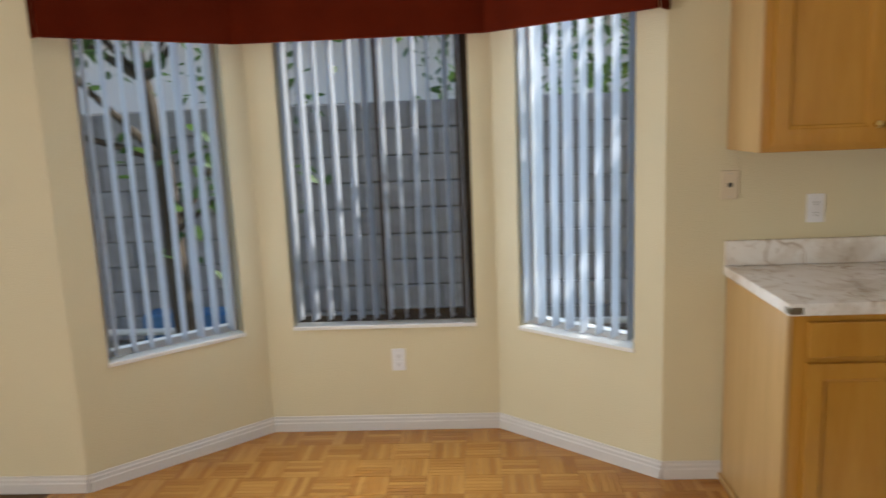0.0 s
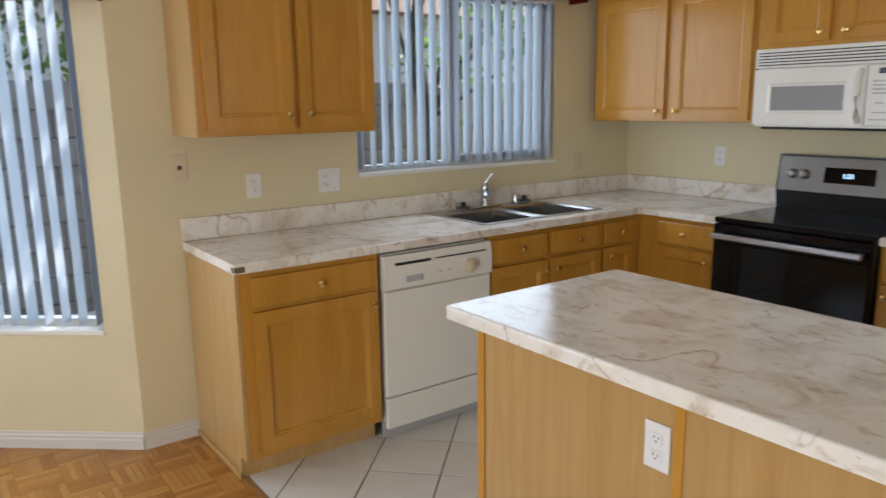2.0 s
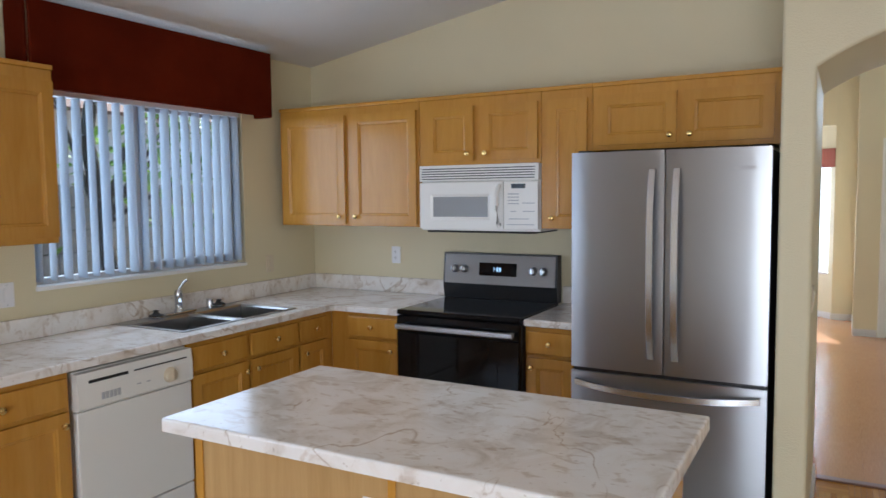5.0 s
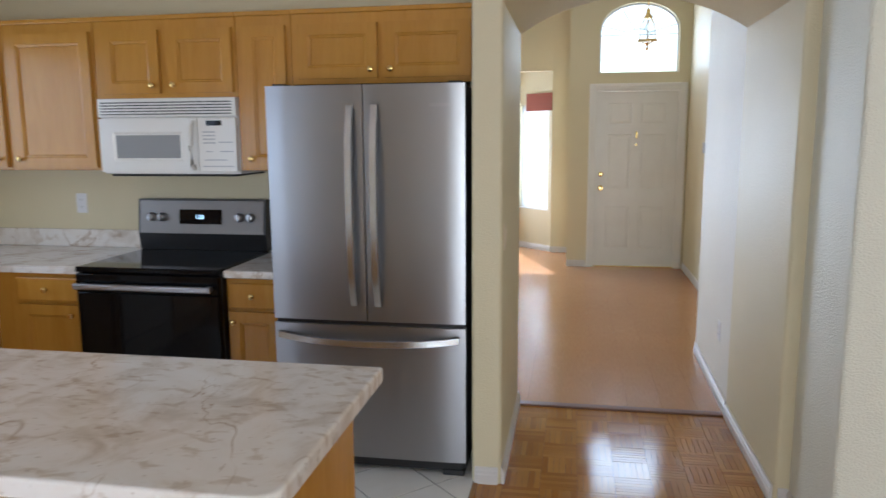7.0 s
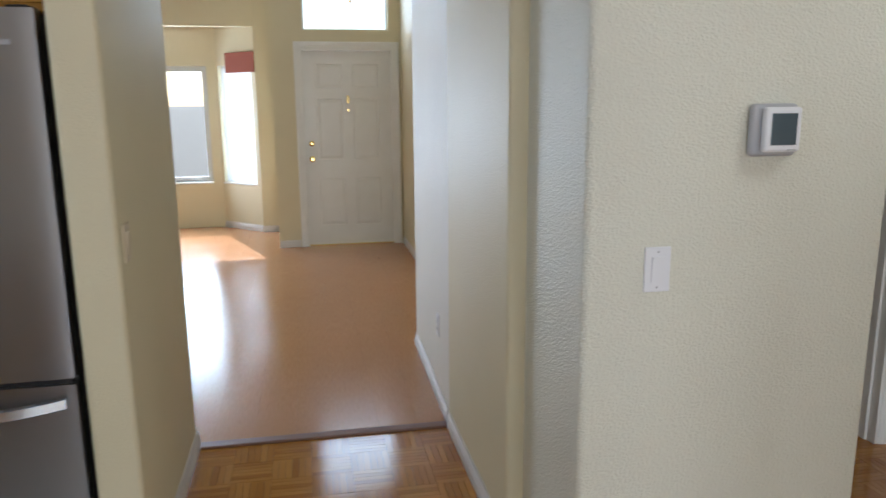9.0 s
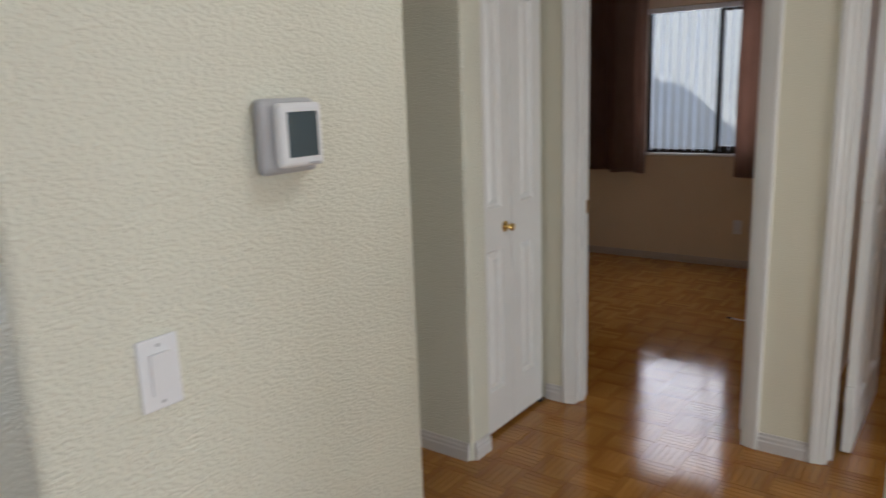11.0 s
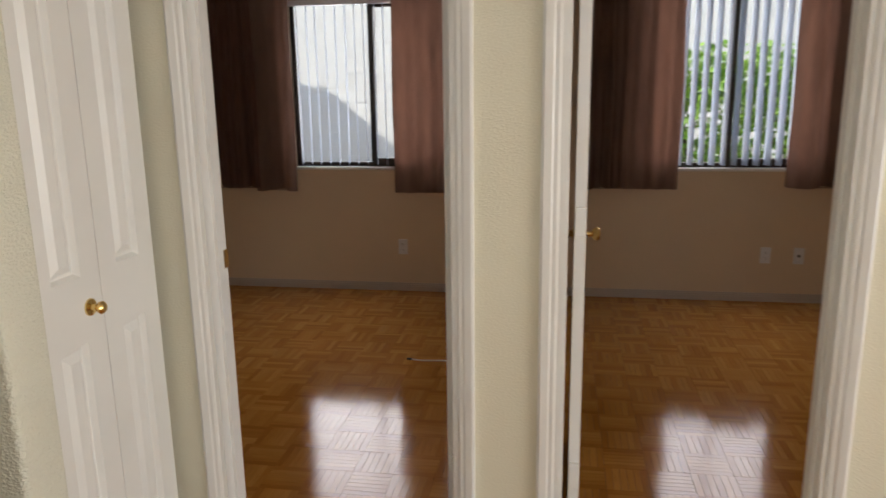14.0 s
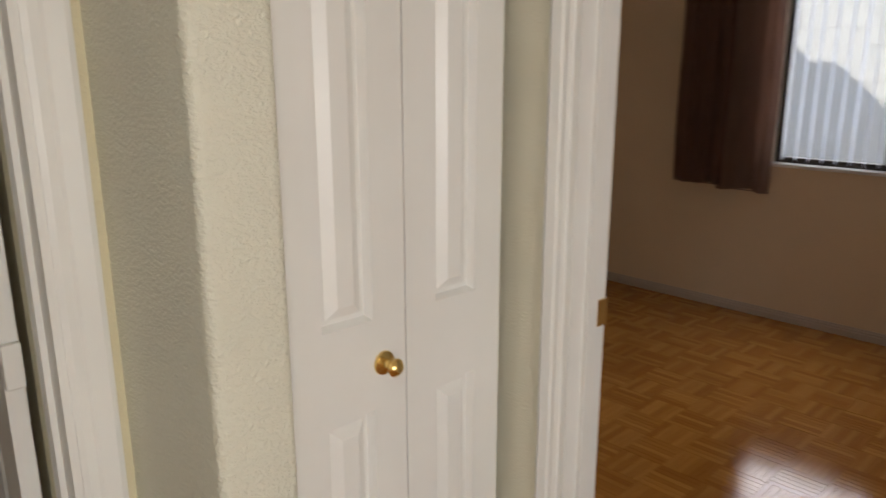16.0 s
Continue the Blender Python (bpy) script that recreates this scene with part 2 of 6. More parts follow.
# outdoors
BLOCK = material("grey_block", (0.24, 0.225, 0.21), 0.95)
bn, bl, bb = nodes(BLOCK)
bi = bn.new("ShaderNodeObjectInfo")
bc = ramp(BLOCK, noise_tex(BLOCK, place(BLOCK), 9, 5), [(0.3, (0.33, 0.31, 0.33)), (0.7, (0.44, 0.415, 0.44))])
tint(BLOCK, mix(BLOCK, bc, ramp(BLOCK, bi.outputs["Random"], [(0, (0.85, 0.84, 0.83)), (1, (1, 1, 1))]), 1.0, "MULTIPLY"))
bump(BLOCK, noise_tex(BLOCK, coords(BLOCK), 60), 0.5, 0.004)
STUCCO = wall_paint("pale_stucco", (0.80, 0.74, 0.70), 0.9, 1.0)
STUCCO_WHITE = wall_paint("white_stucco", (0.62, 0.59, 0.56), 0.9, 1.0)
GRAVEL = material("tan_gravel", (0.34, 0.28, 0.22), 0.95)
tint(GRAVEL, ramp(GRAVEL, noise_tex(GRAVEL, coords(GRAVEL), 40, 6), [(0.3, (0.18, 0.155, 0.125)), (0.7, (0.30, 0.26, 0.215))]))
bump(GRAVEL, noise_tex(GRAVEL, coords(GRAVEL), 50), 0.8, 0.02)
ROOF = material("roof_tile", (0.30, 0.17, 0.11), 0.85)
BARK = wood("bark", (0.12, 0.09, 0.065), (0.05, 0.038, 0.03), 0.9, (8, 8, 2))
BLUE = material("blue_plastic", (0.05, 0.18, 0.42), 0.5)


def leaf_material(name, a, b_):
    m = bpy.data.materials.new(name)
    m.use_nodes = True
    n, l, b = nodes(m)
    geo = n.new("ShaderNodeNewGeometry")
    c = ramp(m, geo.outputs["Random Per Island"], [(0, a), (1, b_)])
    l.new(c, b.inputs["Base Color"])
    b.inputs["Roughness"].default_value = 0.5
    t, x = n.new("ShaderNodeBsdfTranslucent"), n.new("ShaderNodeMixShader")
    l.new(c, t.inputs[0])
    x.inputs[0].default_value = 0.5
    l.new(b.outputs[0], x.inputs[1]), l.new(t.outputs[0], x.inputs[2]), l.new(x.outputs[0], n["Material Output"].inputs[0])
    return m


LEAF = leaf_material("green_leaf", (0.12, 0.23, 0.03), (0.28, 0.43, 0.07))
LEAF_DARK = leaf_material("dark_leaf", (0.045, 0.09, 0.025), (0.12, 0.20, 0.05))


# ---- mesh helpers ----
def mesh_of(name, bm, mat):
    me = bpy.data.meshes.new(name)
    bm.normal_update()
    bm.to_mesh(me)
    bm.free()
    if mat:
        me.materials.append(mat)
    return me


def part(name, bm, mat, parent, label="", m=None):
    ob = new(name, mesh_of(name, bm, mat))
    ob.parent = parent
    if m is not None:
        ob.matrix_basis = m
    return tagged(ob, label)


def thing(name, m, label, category, group="", kind=""):
    ob = new(name)
    ob.empty_display_size = 0.05
    ob.matrix_basis = m
    return tagged(ob, label, category, group, kind)


def single(name, bm, mat, m, label, category, group="", kind=""):
    ob = new(name, mesh_of(name, bm, mat))
    ob.matrix_basis = m
    return tagged(ob, label, category, group, kind)


def box(bm, x0, x1, y0, y1, z0, z1, bev=0.0, seg=2):
    m = Matrix.Translation(((x0 + x1) / 2, (y0 + y1) / 2, (z0 + z1) / 2)) @ Matrix.Diagonal((x1 - x0, y1 - y0, z1 - z0, 1))
    vs = bmesh.ops.create_cube(bm, size=1, matrix=m)["verts"]
    if bev:
        es = list({e for v in vs for e in v.link_edges})
        bmesh.ops.bevel(bm, geom=es, offset=bev, segments=seg, affect="EDGES", profile=0.5)
    return bm


def cyl(bm, a, b, r, r2=None, segs=16):
    a, b = Vector(a), Vector(b)
    d = b - a
    m = Matrix.Translation((a + b) / 2) @ d.to_track_quat("Z", "Y").to_matrix().to_4x4()
    bmesh.ops.create_cone(bm, cap_ends=True, segments=segs, radius1=r, radius2=r if r2 is None else r2, depth=d.length, matrix=m)
    return bm


def lathe(bm, prof, m=None, segs=16):
    m = m or Matrix()
    rings = [[bm.verts.new(m @ Vector((r * math.cos(2 * math.pi * i / segs), r * math.sin(2 * math.pi * i / segs), z))) for i in range(segs)] for r, z in prof]
    for p, q in zip(rings, rings[1:]):
        for i in range(segs):
            bm.faces.new((p[i], p[(i + 1) % segs], q[(i + 1) % segs], q[i]))
    bm.faces.new(rings[0][::-1]), bm.faces.new(rings[-1])
    return bm


def tube(bm, pts, r, segs=10):
    pts = [Vector(p) for p in pts]
    rings = []
    for i, p in enumerate(pts):
        d = (pts[min(i + 1, len(pts) - 1)] - pts[max(i - 1, 0)]).normalized()
        q = d.to_track_quat("Z", "Y").to_matrix()
        rings.append([bm.verts.new(p + q @ Vector((r * math.cos(2 * math.pi * k / segs), r * math.sin(2 * math.pi * k / segs), 0))) for k in range(segs)])
    for a, b in zip(rings, rings[1:]):
        for k in range(segs):
            bm.faces.new((a[k], a[(k + 1) % segs], b[(k + 1) % segs], b[k]))
    bm.faces.new(rings[0][::-1]), bm.faces.new(rings[-1])
    return bm


def extrude_poly(bm, pts, axis, a, b):
    """A flat polygon carried from a to b along an axis; pts are in the two other axes in order."""
    def v(p, t):
        q = list(p)
        q.insert(axis, t)
        return bm.verts.new(q)
    lo, hi = [v(p, a) for p in pts], [v(p, b) for p in pts]
    n = len(pts)
    for i in range(n):
        bm.faces.new((lo[i], lo[(i + 1) % n], hi[(i + 1) % n], hi[i]))
    bm.faces.new(lo[::-1]), bm.faces.new(hi)
    bmesh.ops.recalc_face_normals(bm, faces=bm.faces)
    return bm


def smooth(ob, angle=40):
    for p in ob.data.polygons:
        p.use_smooth = True
    ob.data.set_sharp_from_angle(angle=radians(angle))
    return ob


def panelled(bm, x0, x1, z0, z1, yf, yb, panels, rings, both=False):
    """A slab with its front at yf; each panel is stepped in or out by the rings of (inset, depth)."""
    xs = sorted({x0, x1, *[p[0] for p in panels], *[p[1] for p in panels]})
    zs = sorted({z0, z1, *[p[2] for p in panels], *[p[3] for p in panels]})
    s = 1 if yb > yf else -1

    def face(y, sg, flip):
        for i in range(len(xs) - 1):
            for k in range(len(zs) - 1):
                a, b, c, d = xs[i], xs[i + 1], zs[k], zs[k + 1]
                mx, mz = (a + b) / 2, (c + d) / 2
                hit = any(p[0] < mx < p[1] and p[2] < mz < p[3] for p in panels)
                if not hit:
                    q = [bm.verts.new(v) for v in ((a, y, c), (b, y, c), (b, y, d), (a, y, d))]
                    bm.faces.new(q[::-1] if flip else q)
        for p in panels:
            prev = [bm.verts.new(v) for v in ((p[0], y, p[2]), (p[1], y, p[2]), (p[1], y, p[3]), (p[0], y, p[3]))]
            for ins, dep in rings:
                yy = y + sg * dep
                cur = [bm.verts.new(v) for v in ((p[0] + ins, yy, p[2] + ins), (p[1] - ins, yy, p[2] + ins), (p[1] - ins, yy, p[3] - ins), (p[0] + ins, yy, p[3] - ins))]
                for j in range(4):
                    q = [prev[j], prev[(j + 1) % 4], cur[(j + 1) % 4], cur[j]]
                    bm.faces.new(q[::-1] if flip else q)
                prev = cur
            bm.faces.new(prev[::-1] if flip else prev)
    face(yf, s, s < 0)
    if both:
        face(yb, -s, s > 0)
    else:
        q = [bm.verts.new(v) for v in ((x0, yb, z0), (x1, yb, z0), (x1, yb, z1), (x0, yb, z1))]
        bm.faces.new(q[::-1] if s > 0 else q)
    for a, b in (((x0, z0), (x1, z0)), ((x1, z0), (x1, z1)), ((x1, z1), (x0, z1)), ((x0, z1), (x0, z0))):
        q = [bm.verts.new(v) for v in ((a[0], yf, a[1]), (a[0], yb, a[1]), (b[0], yb, b[1]), (b[0], yf, b[1]))]
        bm.faces.new(q if s > 0 else q[::-1])
    bmesh.ops.remove_doubles(bm, verts=bm.verts, dist=0.0004)
    return bm


def wall(name, a, b, thick, z0, z1, openings=(), mat=None, label="", bull=0.0):
    """A wall whose room face runs from a to b; its thickness lies to the left of that way. Openings are (s0, s1, z0, z1)."""
    a, b = Vector((*a, 0)), Vector((*b, 0))
    L = (b - a).length
    ss = sorted({0.0, L, *[v for o in openings for v in o[:2]]})
    zs = sorted({z0, z1, *[v for o in openings for v in o[2:]]})
    bm = bmesh.new()

    def solid(i, k):
        if not (0 <= i < len(ss) - 1 and 0 <= k < len(zs) - 1):
            return False
        s, z = (ss[i] + ss[i + 1]) / 2, (zs[k] + zs[k + 1]) / 2
        return not any(o[0] < s < o[1] and o[2] < z < o[3] for o in openings)
    for i in range(len(ss) - 1):
        for k in range(len(zs) - 1):
            if not solid(i, k):
                continue
            s0, s1, c, d, t = ss[i], ss[i + 1], zs[k], zs[k + 1], thick
            fs = [((s0, 0, c), (s1, 0, c), (s1, 0, d), (s0, 0, d)), ((s1, t, c), (s0, t, c), (s0, t, d), (s1, t, d))]
            if not solid(i - 1, k):
                fs.append(((s0, t, c), (s0, 0, c), (s0, 0, d), (s0, t, d)))
            if not solid(i + 1, k):
                fs.append(((s1, 0, c), (s1, t, c), (s1, t, d), (s1, 0, d)))
            if not solid(i, k - 1):
                fs.append(((s0, t, c), (s1, t, c), (s1, 0, c), (s0, 0, c)))
            if not solid(i, k + 1):
                fs.append(((s0, 0, d), (s1, 0, d), (s1, t, d), (s0, t, d)))
            for f in fs:
                bm.faces.new([bm.verts.new(v) for v in f])
    bmesh.ops.remove_doubles(bm, verts=bm.verts, dist=0.0005)
    if bull:
        es = []
        for e in bm.edges:
            p, q = e.verts[0].co, e.verts[1].co
            if abs(p.x - q.x) < 1e-4 and abs(p.y - q.y) < 1e-4 and len(e.link_faces) == 2 and e.calc_face_angle(0) > 1:
                es.append(e)
        bmesh.ops.bevel(bm, geom=es, offset=bull, segments=5, affect="EDGES", profile=0.5)
    d = (b - a).normalized()
    m = Matrix.Translation(a) @ Matrix(((d.x, -d.y, 0, 0), (d.y, d.x, 0, 0), (0, 0, 1, 0), (0, 0, 0, 1)))
    ob = single(name, bm, mat or CREAM, m, label or "cream painted wall with light orange-peel texture", "wall", kind="structure")
    return smooth(ob, 35)


def skirting(name, a, b, h=0.078, paint=None):
    """A white moulded baseboard along a to b, standing out to the right of that way."""
    a, b = Vector((*a, 0)), Vector((*b, 0))
    d = (b - a)
    L = d.length
    d.normalize()
    prof = [(0, 0), (-0.014, 0), (-0.014, h * 0.55), (-0.011, h * 0.62), (-0.011, h * 0.78), (-0.007, h * 0.86), (-0.006, h), (0, h)]
    bm = extrude_poly(bmesh.new(), prof, 0, 0, L)
    m = Matrix.Translation(a) @ Matrix(((d.x, -d.y, 0, 0), (d.y, d.x, 0, 0), (0, 0, 1, 0), (0, 0, 0, 1)))
    return single(name, bm, paint or WHITE, m, "white painted moulded baseboard along the wall", "baseboard", kind="structure")

# ---- structure ----
YN, XE = 3.03, 4.37           # kitchen's window wall and range wall
BAY = [(-1.335, 2.98), (-0.68, 3.585), (0.481, 3.585), (1.149, YN)]
SILL_BAY, HEAD = 0.55, 2.12
TH_X = 3.085                  # wall with the thermostat
BED_Y, SOUTH = -4.02, -7.147

wall("wall_north", BAY[3], (XE + 0.12, YN), 0.14, 0, 2.75, [(2.292 - 1.149, 3.675 - 1.149, 1.155, HEAD)])
wall("wall_bay_right", BAY[2], BAY[3], 0.14, 0, 2.75, [(0.135, 0.735, SILL_BAY, HEAD)])
wall("wall_bay_middle", BAY[1], BAY[2], 0.14, 0, 2.75, [(0.141, 1.052, SILL_BAY, HEAD)])
wall("wall_bay_left", BAY[0], BAY[1], 0.14, 0, 2.75, [(0.14, 0.775, SILL_BAY, HEAD)])
wall("wall_north_west", (-3.6, 2.98), BAY[0], 0.14, 0, 2.75)
wall("wall_west", (-3.6, -4.02), (-3.6, 2.98), 0.14, 0, 3.6, [(1.2, 4.3, 0.0, 2.05)])
wall("wall_south_west", (2.155, -1.90), (1.35, -1.90), 0.15, 0, 3.6, mat=CREAM_HALL, bull=0.018)
wall("wall_east", (XE, YN), (XE, -0.076), 0.257, 0, 3.6)

# the thick wall with the arched passage
ya, yb, spring, rise = -0.209, -1.36, 2.085, 0.175
half, yc = (ya - yb) / 2, (ya + yb) / 2
R = (half * half + rise * rise) / (2 * rise)
arch = [(yc + half * math.cos(math.pi * i / 24), 0) for i in range(25)]
arch = [(y, spring + rise - R + math.sqrt(R * R - (y - yc) ** 2)) for y, _ in arch]
poly = [(-0.076, 0), (-0.076, 3.6), (-1.45, 3.6), (-1.45, 0), (yb, 0)] + arch[::-1] + [(ya, 0)]
bm = extrude_poly(bmesh.new(), poly, 0, 3.62, 4.627)
es = [e for e in bm.edges if abs(e.verts[0].co.x - e.verts[1].co.x) < 1e-4 and all(-1.37 < v.co.y < -0.2 for v in e.verts)
      and not all(v.co.z < 0.01 for v in e.verts)]
es += [e for e in bm.edges if all(abs(v.co.x - 3.62) < 1e-4 for v in e.verts) and all(abs(v.co.y + 0.076) < 1e-4 or abs(v.co.y + 1.45) < 1e-4 for v in e.verts) and abs(e.verts[0].co.z - e.verts[1].co.z) > 1]
bmesh.ops.bevel(bm, geom=es, offset=0.018, segments=4, affect="EDGES", profile=0.5)
smooth(single("wall_arch", bm, CREAM, Matrix(), "cream painted thick wall with a segmental arched opening", "wall", kind="structure"), 35)

bm = extrude_poly(bmesh.new(), [(TH_X, -2.235), (5.84, -2.235), (5.84, -1.45), (3.62, -1.42), (TH_X, -1.40)], 2, 0, 3.6)
es = [e for e in bm.edges if abs(e.verts[0].co.z - e.verts[1].co.z) > 1 and e.verts[0].co.x < 3.5]
bmesh.ops.bevel(bm, geom=es, offset=0.02, segments=5, affect="EDGES", profile=0.5)
smooth(single("wall_thermostat", bm, CREAM_HALL, Matrix(), "cream textured hallway wall with rounded corners", "wall", kind="structure"), 35)
wall("wall_passage", (5.841, -1.39), (4.627, -1.365), 0.07, 0, 3.6, mat=PALE)

# hallway and bedrooms
wall("wall_bedrooms", (6.0, BED_Y), (-3.7, BED_Y), 0.12, 0, 2.5, [(6 - 3.578, 6 - 2.782, 0, 2.04), (6 - 2.486, 6 - 1.71, 0, 2.04)], mat=CREAM_DOORS)
bm = extrude_poly(bmesh.new(), [(3.675, -3.43), (3.675, -3.29), (4.2, -3.29), (4.2, -3.39), (3.775, -3.39), (3.775, -3.43)], 2, 0, 2.5)
es = [e for e in bm.edges if abs(e.verts[0].co.z - e.verts[1].co.z) > 1 and e.verts[0].co.x < 3.7]
bmesh.ops.bevel(bm, geom=es, offset=0.018, segments=5, affect="EDGES", profile=0.5)
smooth(single("wall_closet", bm, CREAM_HALL, Matrix(), "cream textured closet wall with rounded corners", "wall", kind="structure"), 35)
single("wall_closet_header", box(bmesh.new(), 3.675, 3.775, BED_Y, -3.432, 2.03, 2.5), CREAM_HALL, Matrix(), "cream header above the closet door", "wall", kind="structure")
wall("wall_closet_back", (4.30, -3.2), (4.30, BED_Y), 0.08, 0, 2.5)
wall("wall_hall_end", (4.05, -2.235), (4.05, -3.29), 0.12, 0, 2.5, [(0.225, 0.96, 0, 2.04)], mat=CREAM)
wall("wall_partition", (2.57, BED_Y - 0.12), (2.57, SOUTH), 0.11, 0, 2.5, mat=CREAM_BED)
wall("wall_south", (6.0, SOUTH), (-0.6, SOUTH), 0.16, 0, 2.5, [(6 - 4.45, 6 - 3.25, 0.925, 2.12), (6 - 1.96, 6 - 0.76, 0.925, 2.12)], mat=CREAM_BED)
wall("wall_bedroom_east", (6.0, -2.2), (6.0, SOUTH - 0.16), 0.12, 0, 2.5, mat=CREAM_BED)
wall("wall_bedroom_west", (-0.6, SOUTH - 0.16), (-0.6, BED_Y - 0.12), 0.12, 0, 2.5, mat=CREAM_BED)
wall("wall_hall_north", (6.0, -2.235), (4.17, -2.235), -0.05, 0, 2.5)

# living room and entrance
wall("wall_living_north", (4.627, 4.0), (11.2, 4.0), 0.14, 0, 3.7)
wall("wall_entrance_right", (9.33, -1.765), (5.84, -1.765), 0.12, 0, 3.7, mat=CREAM)
wall("wall_alcove_side", (9.335, -0.456), (10.35, -0.456), -0.02, 0, 3.7)
wall("wall_alcove_end", (10.235, -0.217), (10.235, -0.456), 0.12, 0, 3.7)
wall("wall_living_angled", (10.75, 0.263), (10.27, -0.217), 0.12, 0, 2.5, [(0.02, 0.61, 0.56, 1.95)])
wall("wall_living_bay", (10.75, 3.9), (10.75, 0.263), 0.12, 0, 2.5, [(1.2, 3.52, 0.56, 1.95)])
bm = box(bmesh.new(), 10.235, 10.36, -0.217, 4.0, 2.36, 3.7)
single("wall_alcove_header", bm, CREAM, Matrix(), "cream painted header over a window alcove", "wall", kind="structure")

# entrance wall with door opening and arched transom
tz0, tsp, ty0, ty1 = 2.235, 2.70, -0.765, -1.635
tc_, tr_ = (ty0 + ty1) / 2, (ty0 - ty1) / 2
half_round = [(tc_ + tr_ * math.cos(math.pi * i / 20), tsp + 0.30 * math.sin(math.pi * i / 20)) for i in range(21)]
y_l, y_r = -0.436, -1.765
bm = bmesh.new()
box(bm, 9.215, 9.335, -0.735, y_l, 0, 3.7)
box(bm, 9.215, 9.335, y_r, -1.672, 0, 3.7)
box(bm, 9.215, 9.335, -1.672, -0.735, 2.05, tz0)
left = [(-0.735, tz0), (-0.735, 3.7), (tc_, 3.7)] + [p for p in half_round if p[0] > tc_ + 1e-6 or abs(p[0] - tc_) < 1e-6][::-1] + [(ty0, tz0)]
right = [(-1.672, tz0), (ty1, tz0)] + [p for p in half_round if p[0] < tc_ - 1e-6][::-1] + [(tc_, tsp + 0.30), (tc_, 3.7), (-1.672, 3.7)]
extrude_poly(bm, left, 0, 9.215, 9.335)
extrude_poly(bm, right, 0, 9.215, 9.335)
single("wall_entrance", bm, CREAM, Matrix(), "cream painted entrance wall around the front door", "wall", kind="structure")

# ceilings
slope = 0.175
bm = bmesh.new()
zc = lambda y: 2.485 + slope * (YN - y)
extrude_poly(bm, [(3.2, zc(3.2)), (3.2, zc(3.2) + 0.1), (-1.95, zc(-1.95) + 0.1), (-1.95, zc(-1.95))], 0, -3.7, 4.5)
single("ceiling_kitchen", bm, CEILING, Matrix(), "sloping off-white painted ceiling", "ceiling", kind="structure")
bm = extrude_poly(bmesh.new(), [(BAY[0][0], 2.97), (BAY[3][0], 2.97), (0.55, 3.7), (-0.75, 3.7)], 2, 2.46, 2.56)
single("ceiling_bay", bm, CEILING, Matrix(), "flat off-white ceiling of the window bay", "ceiling", kind="structure")
bm = box(bmesh.new(), -3.7, 6.1, -7.3, -1.89, 2.44, 2.52)
single("ceiling_hall", bm, CEILING, Matrix(), "flat off-white hallway and bedroom ceiling", "ceiling", kind="structure")
bm = box(bmesh.new(), -3.6, TH_X + 0.01, -1.99, -1.903, 2.43, 3.6)
single("wall_hall_header", bm, CREAM_HALL, Matrix(), "cream painted header over the hallway opening", "wall", kind="structure")
bm = box(bmesh.new(), 4.6, 11.2, -1.9, 4.1, 3.6, 3.7)
single("ceiling_living", bm, CEILING, Matrix(), "high flat off-white living room ceiling", "ceiling", kind="structure")
bm = box(bmesh.new(), 10.24, 11.0, -0.3, 4.0, 2.40, 2.46)
single("ceiling_alcove", bm, CEILING, Matrix(), "low ceiling of the window alcove", "ceiling", kind="structure")

# baseboards (to the right of the way is the room)
for a, b in ((BAY[2], BAY[3]), (BAY[1], BAY[2]), (BAY[0], BAY[1]), ((-3.6, 2.98), BAY[0]), (BAY[3], (1.40, YN)),
             ((3.62, ya), (4.627, ya)), ((3.62, -0.09), (3.62, -0.195)), ((4.61, yb), (3.64, yb)), ((3.62, -1.375), (3.62, -1.415)), ((5.83, -1.39), (4.64, -1.365)),
             ((3.61, -1.4195), (TH_X + 0.02, -1.4005)), ((TH_X, -1.42), (TH_X, -2.215)), ((4.04, -3.29), (3.69, -3.29)), ((3.675, -3.305), (3.675, -3.415)),
             ((3.72, BED_Y), (3.632, BED_Y)), ((2.728, BED_Y), (2.542, BED_Y)), ((1.654, BED_Y), (-3.6, BED_Y)), ((6.0, SOUTH), (2.68, SOUTH)), ((2.57, SOUTH), (-0.6, SOUTH)),
             ((2.135, -1.90), (1.36, -1.90)), ((9.2, -1.765), (5.84, -1.765)), ((9.215, -0.44), (9.215, -0.66)), ((9.335, -0.436), (10.235, -0.436)),
             ((10.235, -0.217), (10.235, -0.436)), ((10.75, 0.263), (10.27, -0.217))):
    skirting("baseboard", a, b, 0.06 if a[1] == SOUTH else 0.078, TRIM_BED if a[1] == SOUTH else TRIM)


# ---- windows, blinds, valances ----
def along(a, b, s, off=0.0, z=0.0):
    """The pose at s along a to b, x along that way, y outwards, off outwards from the room face."""
    a, b = Vector((*a, 0)), Vector((*b, 0))
    d = (b - a).normalized()
    p = a + d * s + Vector((-d.y, d.x, 0)) * off
    return Matrix(((d.x, -d.y, 0, p.x), (d.y, d.x, 0, p.y), (0, 0, 1, z), (0, 0, 0, 1)))


